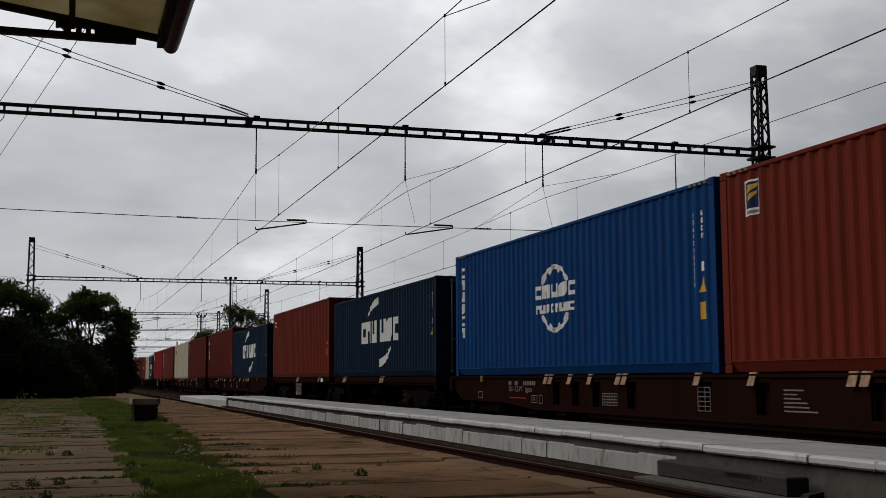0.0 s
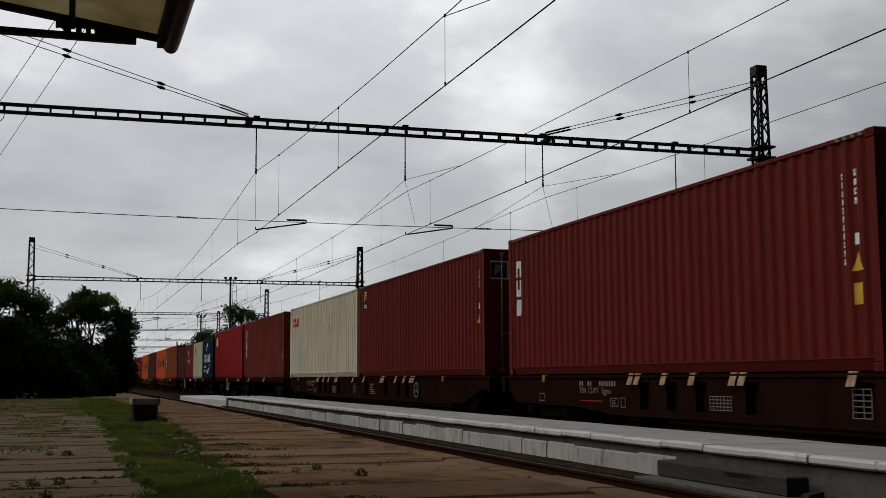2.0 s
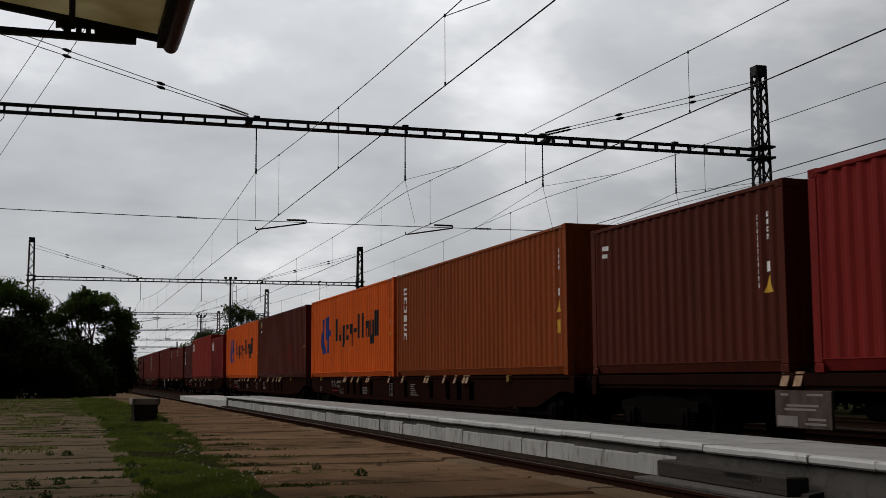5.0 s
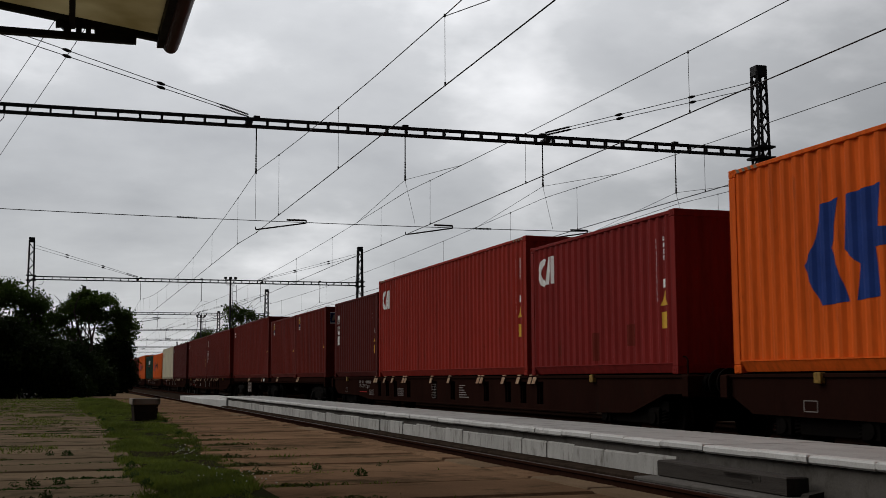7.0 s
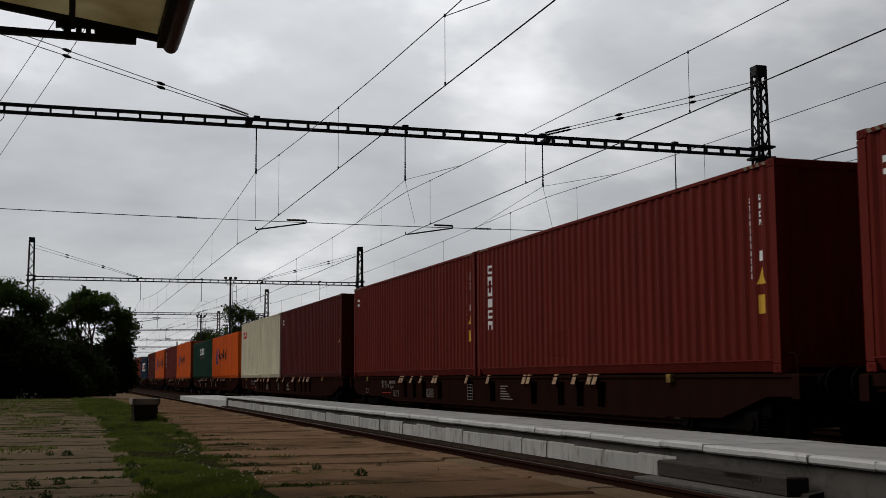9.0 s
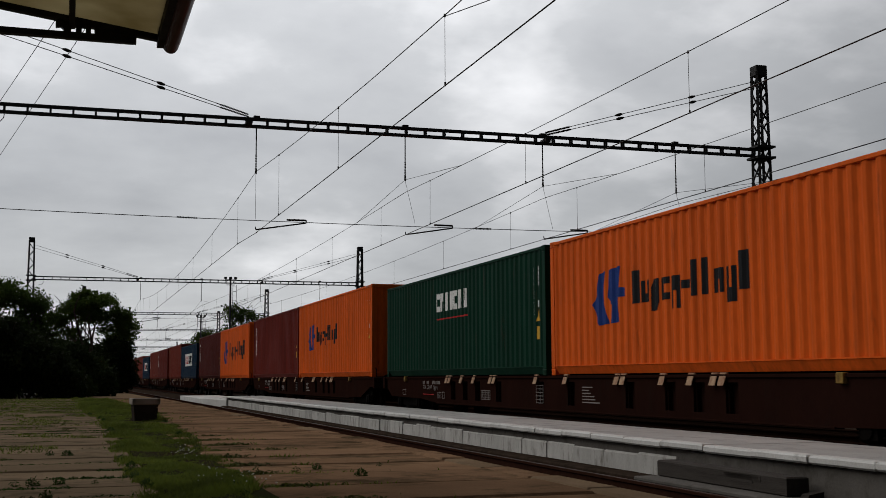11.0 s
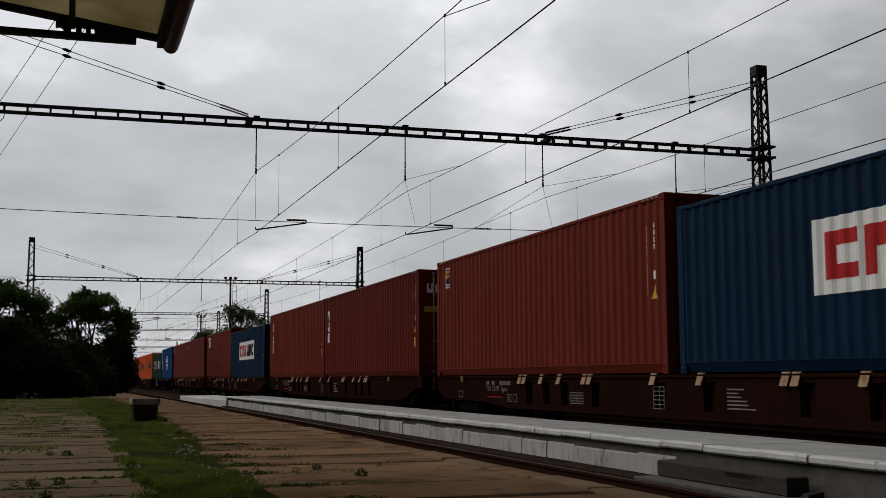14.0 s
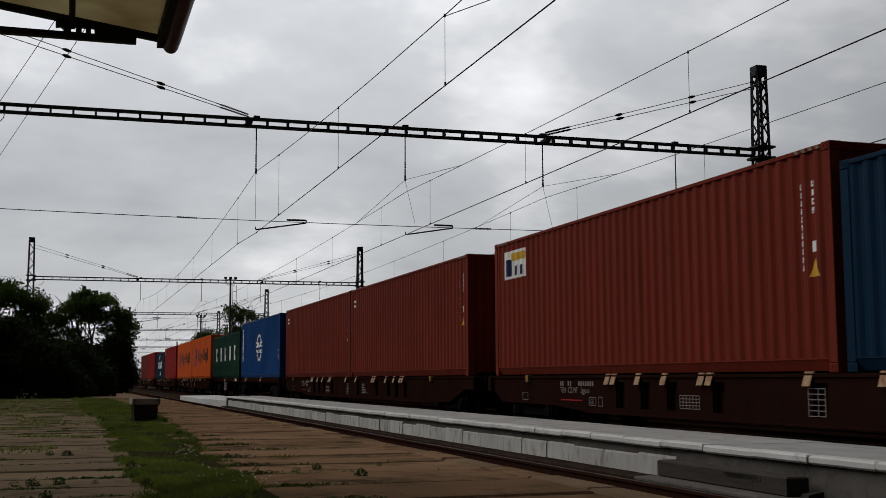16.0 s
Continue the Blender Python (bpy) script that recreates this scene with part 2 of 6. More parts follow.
def translucent_panel():
    m = bpy.data.materials.new("yellowed_translucent_panel")
    m.use_nodes = True
    nt = m.node_tree
    N, L = nt.nodes.new, nt.links.new
    b = nt.nodes["Principled BSDF"]
    tc = N("ShaderNodeTexCoord")
    n = N("ShaderNodeTexNoise"); n.inputs["Scale"].default_value = 2.2; n.inputs["Detail"].default_value = 6
    L(tc.outputs["Object"], n.inputs["Vector"])
    r = N("ShaderNodeValToRGB")
    r.color_ramp.elements[0].position, r.color_ramp.elements[0].color = 0.3, (0.42, 0.36, 0.22, 1)
    r.color_ramp.elements[1].position, r.color_ramp.elements[1].color = 0.7, (0.62, 0.56, 0.40, 1)
    L(n.outputs["Fac"], r.inputs[0]); L(r.outputs[0], b.inputs["Base Color"])
    b.inputs["Roughness"].default_value = 0.6
    tr = N("ShaderNodeBsdfTranslucent"); L(r.outputs[0], tr.inputs[0])
    mx = N("ShaderNodeMixShader"); mx.inputs[0].default_value = 0.75
    L(b.outputs[0], mx.inputs[1]); L(tr.outputs[0], mx.inputs[2])
    L(mx.outputs[0], nt.nodes["Material Output"].inputs[0])
    return m


PANEL = translucent_panel()
TOPPING = material("grey_platform_surface", (0.405, 0.40, 0.388), 0.9, second=(0.275, 0.27, 0.26), scale=0.9, stretch=(1.5, 0.5, 1), grain=50, bump=0.3, vary=0.06, third=(0.15, 0.146, 0.14), third_scale=2.2, third_edge=(0.54, 0.78))


# ---- mesh building ----
class Shape:
    """Gathers simple solids into one mesh."""

    def __init__(self):
        self.v, self.f, self.s = [], [], []

    def add(self, verts, faces, smooth=False):
        k = len(self.v)
        self.v += [tuple(p) for p in verts]
        self.f += [tuple(k + i for i in f) for f in faces]
        self.s += [smooth] * len(faces)
        return self

    def box(self, x0, x1, y0, y1, z0, z1, bevel=0.0):
        if bevel <= 0:
            return self.add([(x0, y0, z0), (x1, y0, z0), (x1, y1, z0), (x0, y1, z0), (x0, y0, z1), (x1, y0, z1), (x1, y1, z1), (x0, y1, z1)],
                            [(3, 2, 1, 0), (4, 5, 6, 7), (0, 1, 5, 4), (1, 2, 6, 5), (2, 3, 7, 6), (3, 0, 4, 7)])
        b = min(bevel, (x1 - x0) / 2.1, (y1 - y0) / 2.1, (z1 - z0) / 2.1)
        ring = lambda i, z: [(x0 + i, y0 + i, z), (x1 - i, y0 + i, z), (x1 - i, y1 - i, z), (x0 + i, y1 - i, z)]
        v = ring(b, z0) + ring(0, z0 + b) + ring(0, z1 - b) + ring(b, z1)
        f = [(3, 2, 1, 0), (12, 13, 14, 15)]
        for r in range(3):
            for i in range(4):
                j = (i + 1) % 4
                f.append((r * 4 + i, r * 4 + j, r * 4 + 4 + j, r * 4 + 4 + i))
        return self.add(v, f)

    def bar(self, a, b, w, h=None, up=(0, 0, 1)):
        """A square bar from a to b."""
        a, b = Vector(a), Vector(b)
        h = h or w
        d = (b - a).normalized()
        s = d.cross(Vector(up))
        if s.length < 1e-4:
            s = d.cross(Vector((1, 0, 0)))
        s.normalize()
        u = s.cross(d).normalized()
        s, u = s * w / 2, u * h / 2
        v = [a - s - u, a + s - u, a + s + u, a - s + u, b - s - u, b + s - u, b + s + u, b - s + u]
        return self.add(v, [(0, 1, 2, 3), (7, 6, 5, 4), (4, 5, 1, 0), (5, 6, 2, 1), (6, 7, 3, 2), (7, 4, 0, 3)])

    def tube(self, a, b, r, r2=None, n=8, caps=True):
        a, b = Vector(a), Vector(b)
        r2 = r if r2 is None else r2
        d = (b - a).normalized()
        s = d.orthogonal().normalized()
        u = d.cross(s)
        ring = [s * math.cos(i * math.tau / n) + u * math.sin(i * math.tau / n) for i in range(n)]
        v = [a + q * r for q in ring] + [b + q * r2 for q in ring]
        f = [(i, (i + 1) % n, n + (i + 1) % n, n + i) for i in range(n)]
        self.add(v, f, True)
        if caps:
            k = len(self.v) - 2 * n
            self.f += [tuple(k + n - 1 - i for i in range(n)), tuple(k + n + i for i in range(n))]
            self.s += [False, False]
        return self

    def path(self, pts, r, n=5):
        """One bent round bar through the points."""
        pts = [Vector(p) for p in pts]
        v, side = [], None
        for i, p in enumerate(pts):
            d = (pts[min(i + 1, len(pts) - 1)] - pts[max(i - 1, 0)]).normalized()
            side = d.orthogonal().normalized() if side is None else (side - d * side.dot(d)).normalized()
            u = d.cross(side)
            v += [p + (side * math.cos(j * math.tau / n) + u * math.sin(j * math.tau / n)) * r for j in range(n)]
        f = [(i * n + j, i * n + (j + 1) % n, (i + 1) * n + (j + 1) % n, (i + 1) * n + j) for i in range(len(pts) - 1) for j in range(n)]
        return self.add(v, f, True)

    def prism(self, poly, axis, a, b):
        """A polygon in the two other axes (in x, y, z order), drawn out along one axis from a to b."""
        def at(p, c):
            q = list(p)
            q.insert(axis, c)
            return tuple(q)
        n = len(poly)
        v = [at(p, a) for p in poly] + [at(p, b) for p in poly]
        f = [tuple(range(n)), tuple(range(2 * n - 1, n - 1, -1))] + [(i, n + i, n + (i + 1) % n, (i + 1) % n) for i in range(n)]
        return self.add(v, f)

    def ring(self, c, axis, r0, r1, w, n=24):
        """A flat hoop or disc about an axis."""
        c = Vector(c)
        e = [Vector((1, 0, 0)), Vector((0, 1, 0)), Vector((0, 0, 1))]
        d, s, u = e[axis], e[(axis + 1) % 3], e[(axis + 2) % 3]
        v = []
        for i in range(n):
            q = s * math.cos(i * math.tau / n) + u * math.sin(i * math.tau / n)
            v += [c + q * r0 - d * w / 2, c + q * r1 - d * w / 2, c + q * r1 + d * w / 2, c + q * r0 + d * w / 2]
        f = []
        for i in range(n):
            j = (i + 1) % n
            for k in range(4):
                f.append((i * 4 + k, i * 4 + (k + 1) % 4, j * 4 + (k + 1) % 4, j * 4 + k))
        return self.add(v, f)

    def mesh(self, name, mat):
        me = bpy.data.meshes.new(name)
        me.from_pydata(self.v, [], self.f)
        if any(self.s):
            me.polygons.foreach_set("use_smooth", self.s)
        me.materials.append(mat)
        bm = bmesh.new()
        bm.from_mesh(me)
        if name.endswith(("emblem", "inscription", "badge")):
            bmesh.ops.remove_doubles(bm, verts=bm.verts, dist=0.002)
        bmesh.ops.recalc_face_normals(bm, faces=bm.faces)
        bm.to_mesh(me)
        bm.free()
        return me


def part(name, shape, mat, parent=None, label="", at=None):
    """Links a Shape (or a ready mesh) as one mesh object, as a rule under a thing or a part."""
    me = shape.mesh(name, mat) if isinstance(shape, Shape) else shape
    ob = new(name, me)
    if parent is not None:
        ob.parent = parent
    if at is not None:
        ob.matrix_basis = at
    if label:
        tagged(ob, label)
    return ob


def thing(name, label, category, group="", kind="", at=None):
    ob = new(name)
    ob.empty_display_size = 0.3
    if at is not None:
        ob.matrix_basis = at
    return tagged(ob, label, category, group, kind)


def repaint(ob, mat):
    ob.material_slots[0].link = 'OBJECT'
    ob.material_slots[0].material = mat
    return ob


# ---- ground, tracks, platforms ----
# stain colour, darkened further to hold the shade below the edge stones
STAINED_SHADED = material("stained_shaded_wall_concrete", (0.125, 0.115, 0.105), 0.92, second=(0.060, 0.055, 0.048), scale=1.3, grain=40, bump=0.3, third=(0.06, 0.052, 0.044), third_scale=3.0, third_edge=(0.52, 0.7))
TRACKS = (5.12, 10.21, 14.85, 19.55)

ground = tagged(part("ground", Shape().add([(-900, -300, -0.24), (900, -300, -0.24), (900, 1800, -0.24), (-900, 1800, -0.24)], [(0, 1, 2, 3)]), SOIL),
                "dark weedy soil round the railway station", "ground", kind="structure")
bed = Shape()
bed.prism([(3.52, -0.235), (3.52, -0.16), (6.7, -0.16), (8.5, -0.16), (22, -0.16), (23.5, -0.235)], 1, -60, 420)
tagged(part("ballast_bed", bed, BALLAST), "brown stone ballast under the tracks", "ballast", kind="structure")

RAIL_PROFILE = [(-0.065, -0.15), (0.065, -0.15), (0.065, -0.14), (0.012, -0.115), (0.012, -0.04), (0.036, -0.028), (0.036, -0.002), (0.026, 0.0), (-0.026, 0.0), (-0.036, -0.002), (-0.036, -0.028), (-0.012, -0.04), (-0.012, -0.115), (-0.065, -0.14)]


def track(x):
    t = thing("railway_track", "rusty railway track on dark sleepers in ballast", "railway track", "tracks of the station", "structure")
    for side in (-0.755, 0.755):
        s = Shape().prism([(x + side + a, b) for a, b in RAIL_PROFILE], 1, -60, 420)
        r = part("rail", s, RAIL if x < 12 else RAIL_SHADED, t, "rusty steel rail")
        part("rail_head", Shape().box(x + side - 0.022, x + side + 0.022, -60, 420, 0.0, 0.004), RAILTOP if x < 12 else RAIL_SHADED, r, "polished running surface" if x < 12 else "rusty running surface, darkened for shade")
    s = Shape()
    for i in range(560):
        y = -20 + i * 0.6 + random.uniform(-0.02, 0.02)
        s.box(x - 1.25, x + 1.25, y - 0.12, y + 0.12, -0.19, -0.145)
    tagged(part("sleepers", s, SLEEPER, t), kind="stuff")


for tx in TRACKS:
    track(tx)

# far (white) island platform between the first two tracks
island = thing("island_platform", "narrow white concrete island platform between two tracks", "platform", kind="structure")
P_TOP, P_X0, P_X1 = 0.365, 6.72, 8.32
rs = random.Random(3)
slab_mesh = Shape().box(0.172, P_X1 - P_X0, 0.0015, 0.9835, -0.075, -0.004, 0.003).mesh("platform_slab", TOPPING)
edge_mesh = Shape().box(0, 0.17, 0.005, 0.980, -0.085, 0, 0.020).mesh("edge_stone", CONCRETE)
block_meshes = []
for k in range(3):
    block_meshes.append(Shape().box(0, 0.16, 0.006, 0.980, -0.33, 0, 0.012 + 0.006 * k).mesh("wall_block", BLOCK))
for i in range(-6, 49):
    y = 4.88 + i * 0.985
    part("platform_slab", slab_mesh, None, island, at=pose(P_X0, y, P_TOP + rs.uniform(-0.002, 0.002), 0, rs.uniform(-0.08, 0.08), 0))
    part("edge_stone", edge_mesh, None, island, at=pose(P_X0 + rs.uniform(-0.010, 0.010), y, P_TOP + rs.uniform(-0.005, 0.006), 0, rs.uniform(-0.6, 0.6), rs.uniform(-0.3, 0.3)))
    if y < 12.2:
        continue
    part("wall_block", block_meshes[rs.randrange(3)], None, island, at=pose(6.785 + rs.uniform(-0.012, 0.012), y - 0.28, 0.185 + rs.uniform(-0.022, 0.014), 0, rs.uniform(-1.2, 1.2), rs.uniform(-0.4, 0.4)))
part("mortar_band", Shape().box(6.815, 6.97, 12.22, 53.0, -0.2, 0.277), STAINED_SHADED, island, "grey stained mortar band, darkened for shade under the edge stones")
part("platform_fill", Shape().box(6.97, 8.2, -1.0, 53.0, -0.2, 0.286), SOIL, island)
part("wall_footing", Shape().box(6.50, 6.83, -1.0, 53.0, -0.2, -0.06, 0.02), BALLAST, island, "dark stained footing at the platform wall")
part("plain_wall", Shape().box(6.80, 6.97, -1.2, 12.2, -0.2, 0.275, 0.02), STAINED_SHADED, island, "dark stained poured concrete wall")
part("end_ramp", Shape().prism([(53.0, -0.2), (53.0, 0.355), (57.0, 0.16), (57.0, -0.2)], 0, 6.74, 8.3), CONCRETE, island, "sloping concrete ramp at the platform end")
part("apron", Shape().prism([(6.15, 57.0), (8.3, 57.0), (8.3, 53.02), (6.72, 53.02)], 2, -0.2, 0.186), CONCRETE, island, "white concrete apron that narrows to the ramp")
part("low_platform", Shape().box(6.15, 8.3, 57.0, 69.0, -0.2, 0.19, 0.02), CONCRETE, island, "low white concrete platform past the ramp")

# near platform: old slabs, a grassy strip, a pale broken edge
NEAR_TOP = 0.42
near = thing("near_platform", "old concrete platform with worn slabs and weeds", "platform", kind="structure")
part("platform_bank", Shape().box(-14, 3.24, -14, 47, -0.23, NEAR_TOP - 0.09), SOIL, near)
part("edge_wall", Shape().box(3.24, 3.32, -14, 47, -0.23, NEAR_TOP - 0.1), BLOCK, near)
slab_a = [Shape().box(0, 1.93, 0.021, 1.0 - 0.021, -0.1, 0, 0.016).mesh("paving_slab", SLAB)]
slab_b = [Shape().box(0, 1.97, 0.018, 0.74 - 0.018, -0.1, 0, 0.016).mesh("paving_slab", SLAB_PALE)]
kerb_worn = Shape().box(0, 0.235, 0.01, 0.98, -0.12, 0, 0.02).mesh("edge_stone", SLAB)
kerb_m = Shape().box(0, 0.235, 0.01, 0.98, -0.12, 0, 0.02).mesh("edge_stone", KERB)
rs = random.Random(8)
for i in range(-9, 46):
    y = -1.3 + i * 1.0
    part("paving_slab", slab_a[0], None, near, at=pose(1.17, y + rs.uniform(-0.02, 0.02), NEAR_TOP + rs.uniform(-0.005, 0.004), rs.uniform(-0.25, 0.25), rs.uniform(-0.2, 0.2), rs.uniform(-0.6, 0.6)))
    part("edge_stone", kerb_m if y < 7.0 or i % 7 == 3 else kerb_worn, None, near, at=pose(3.112 + rs.uniform(-0.008, 0.010), y + 0.2, NEAR_TOP + rs.uniform(-0.008, 0.006), rs.uniform(-0.3, 0.3), rs.uniform(-0.8, 0.8), rs.uniform(-0.5, 0.5)))
for i in range(-12, 63):
    y = -0.7 + i * 0.74
    for k in range(2 if i < 0 else 3):
        part("paving_slab", slab_b[0], None, near, at=pose(-1.37 - k * 2.0 + rs.uniform(-0.07, 0.05), y + (k % 2) * 0.3, NEAR_TOP + rs.uniform(-0.005, 0.004), rs.uniform(-0.25, 0.25), rs.uniform(-0.2, 0.2), rs.uniform(-0.5, 0.5)))
part("grass_soil", Shape().box(0.60, 1.20, -10, 46, NEAR_TOP - 0.1, NEAR_TOP + 0.004), SOIL, near, "strip of soil between the slabs")
path = Shape().add([(0.6, 46.9, NEAR_TOP - 0.02), (3.2, 46.9, NEAR_TOP - 0.02), (4.6, 120, 0.0), (1.2, 120, 0.0)], [(0, 1, 2, 3)])
tagged(part("path", path, KERB), "pale trodden path past the platform end", "path", kind="structure")


# ---- containers ----
PITCH_C, DEEP = 0.278, 0.031


def wave(s):
    """Depth of the corrugation at the run s along the wall: flat out, slope, flat in, slope."""
    u = (s % PITCH_C) / PITCH_C
    if u < 0.26:
        return 0.0
    if u < 0.50:
        return DEEP * (u - 0.26) / 0.24
    if u < 0.76:
        return DEEP
    return DEEP * (1 - (u - 0.76) / 0.24)


def breaks(a, b):
    out, k = [a], math.floor(a / PITCH_C)
    while True:
        for u in (0.0, 0.26, 0.50, 0.76):
            s = (k + u) * PITCH_C
            if a + 1e-4 < s < b - 1e-4:
                out.append(s)
            if s >= b:
                return out + [b]
        k += 1


W2 = 1.219
FADED = material("faded_stripe_paint", (0.24, 0.20, 0.14), 0.7, bump=0)
MESHES = {}


def side_mesh(length, height):
    key = ("side", length, height)
    if key not in MESHES:
        ys = breaks(0.16, length - 0.16)
        v, f = [], []
        for y in ys:
            d = wave(y)
            v += [(-W2 + 0.012 + d, y, 0.16), (-W2 + 0.012 + d, y, height - 0.066)]
        n = len(ys)
        for i in range(n - 1):
            f.append((2 * i, 2 * i + 2, 2 * i + 3, 2 * i + 1))
        k = len(v)
        v += [(x + 0.02, y, z) for x, y, z in v]
        f += [tuple(k + i for i in reversed(q)) for q in f]
        MESHES[key] = Shape().add(v, f).mesh("side_wall", PAINT["oxide"])
    return MESHES[key]


def end_mesh(height):
    key = ("end", height)
    if key not in MESHES:
        xs = breaks(0.16, 2 * W2 - 0.16)
        v, f = [], []
        for x in xs:
            d = wave(x)
            v += [(-W2 + x, 0.012 + d, 0.16), (-W2 + x, 0.012 + d, height - 0.10)]
        for i in range(len(xs) - 1):
            f.append((2 * i, 2 * i + 2, 2 * i + 3, 2 * i + 1))
        k = len(v)
        v += [(x, y + 0.02, z) for x, y, z in v]
        f += [tuple(k + i for i in reversed(q)) for q in f]
        MESHES[key] = Shape().add(v, f).mesh("end_wall", PAINT["oxide"])
    return MESHES[key]


def kit(length, height):
    """The shared meshes of one size of container; origin at the middle of the near end's lower edge."""
    key = ("kit", length, height)
    if key in MESHES:
        return MESHES[key]
    k = {}
    k["corner_post"] = Shape().box(-0.08, 0.08, 0, 0.16, 0.118, height - 0.118, 0.012).mesh("corner_post", PAINT["oxide"])
    c = Shape().box(-0.09, 0.09, 0, 0.18, 0, 0.118, 0.01)
    c.ring((-0.0915, 0.09, 0.06), 0, 0.025, 0.05, 0.006, 10)
    k["corner_casting"] = c.mesh("corner_casting", PAINT["oxide"])
    k["bottom_rail"] = Shape().prism([(-0.030, 0.184), (-0.030, 0.166), (-0.018, 0.160), (0.052, 0.022), (0.075, 0.022), (0.075, 0.184)], 1, 0.16, length - 0.16).mesh("bottom_rail", PAINT["oxide"])
    k["top_rail"] = Shape().box(-0.03, 0.03, 0.18, length - 0.18, height - 0.072, height - 0.012, 0.008).mesh("top_rail", PAINT["oxide"])
    k["end_sill"] = Shape().box(-W2 + 0.18, W2 - 0.18, 0, 0.1, 0.012, 0.162, 0.01).mesh("end_sill", PAINT["oxide"])
    k["end_header"] = Shape().box(-W2 + 0.18, W2 - 0.18, 0, 0.1, height - 0.118, height - 0.005, 0.01).mesh("end_header", PAINT["oxide"])
    r = Shape()
    n = int((length - 0.4) / 0.5)
    for i in range(n):
        y = 0.2 + (length - 0.4) * i / n
        r.box(-W2 + 0.07, W2 - 0.07, y, y + (length - 0.4) / n * 0.62, height - 0.03, height - 0.008)
    r.box(-W2 + 0.06, W2 - 0.06, 0.1, length - 0.1, height - 0.06, height - 0.028)
    k["roof"] = r.mesh("roof", PAINT["oxide"])
    k["floor"] = Shape().box(-W2 + 0.05, W2 - 0.05, 0.05, length - 0.05, 0.10, 0.14).mesh("floor", UNDER_SHADE)
    h0, h1 = 0.17, height - 0.125
    prof = [(0.07, h0), (0.03, h0)]
    for i in range(4):
        z = h0 + 0.12 + i * (h1 - h0 - 0.1) / 4
        prof += [(0.03, z), (0.012, z + 0.03), (0.012, z + (h1 - h0) / 4 * 0.62), (0.03, z + (h1 - h0) / 4 * 0.62 + 0.03)]
    d = Shape().prism(prof + [(0.03, h1), (0.07, h1)], 0, -0.525, 0.525)
    k["door"] = d.mesh("door", PAINT["oxide"])
    k["locking_bar"] = Shape().tube((0, 0, 0.12), (0, 0, height - 0.09), 0.02, n=8).box(-0.04, 0.04, -0.03, 0.04, 0.1, 0.17).box(-0.04, 0.04, -0.03, 0.04, height - 0.15, height - 0.08).box(-0.03, 0.03, -0.025, 0.03, 0.9, 0.98).mesh("locking_bar", STEEL)
    k["door_handle"] = Shape().bar((0, -0.03, 0.95), (0.42, -0.03, 1.0), 0.025).mesh("door_handle", STEEL)
    k["height_stripe"] = Shape().prism([(0, height - 0.068), (0.07, height - 0.068), (0.11, height - 0.018), (0.04, height - 0.018)], 0, -W2 - 0.004, -W2).mesh("height_stripe", FADED)
    k["door_plate"] = Shape().box(-0.11, 0.11, 0.004, 0.010, -0.05, 0.05).mesh("door_plate", WHITE)
    k["door_warning"] = Shape().prism([(-0.11, -0.09), (0.11, -0.09), (0.0, 0.11)], 1, 0.004, 0.010).mesh("door_warning", YELLOW)
    MESHES[key] = k
    return k


def spans(polys, u):
    """Even-odd intervals in height of a set of polygons at the run u."""
    out = []
    for p in polys:
        cut = []
        j = len(p) - 1
        for i in range(len(p)):
            (a, b), (c, d) = p[i], p[j]
            if (a > u) != (c > u):
                cut.append(b + (u - a) * (d - b) / (c - a))
            j = i
        cut.sort()
        out += list(zip(cut[::2], cut[1::2]))
    return out


def side_marking(polys, length, proud=0.004, step=0.03):
    """Painted shapes on the corrugated side wall. Run u goes from the far end of the wall towards the near end, height v from the lower edge."""
    s = Shape()
    us = [q[0] for p in polys for q in p]
    a, b = min(us), max(us)
    cuts = sorted(set([a + (b - a) * i / max(1, int((b - a) / step)) for i in range(max(1, int((b - a) / step)) + 1)]
                      + [length - y for y in breaks(length - b, length - a)] + us))
    for u0, u1 in zip(cuts, cuts[1:]):
        if u1 - u0 < 1e-4:
            continue
        y0, y1 = length - u0, length - u1
        x0, x1 = -W2 + 0.012 - proud + wave(y0), -W2 + 0.012 - proud + wave(y1)
        for p in polys:
            a, b = spans([p], u0 + 1e-6), spans([p], u1 - 1e-6)
            if len(a) != len(b):
                a = b = spans([p], (u0 + u1) / 2)
            for (z0, z1), (z2, z3) in zip(a, b):
                s.add([(x0, y0, z0), (x1, y1, z2), (x1, y1, z3), (x0, y0, z1)], [(0, 1, 2, 3)])
    return s


def rect(u, v, w, h, slant=0.0):
    return [(u, v), (u + w, v), (u + w + slant, v + h), (u + slant, v + h)]


def notched(u, v, w, h, k):
    """A plain block with one bite taken out, for one sign of a worn inscription."""
    t = w * 0.34
    if k % 4 == 0:
        return [(u, v), (u + w, v), (u + w, v + h * 0.3), (u + t, v + h * 0.3), (u + t, v + h * 0.7), (u + w, v + h * 0.7), (u + w, v + h), (u, v + h)]
    if k % 4 == 1:
        return [(u, v), (u + t, v), (u + t, v + h * 0.55), (u + w - t, v + h * 0.55), (u + w - t, v), (u + w, v), (u + w, v + h), (u, v + h)]
    if k % 4 == 2:
        return [(u, v), (u + w, v), (u + w, v + h), (u + w - t, v + h), (u + w - t, v + h * 0.4), (u + t, v + h * 0.4), (u + t, v + h), (u, v + h)]
    return [(u, v), (u + w * 0.8, v), (u + w, v + h * 0.25), (u + w, v + h), (u + w * 0.25, v + h), (u, v + h * 0.75)]


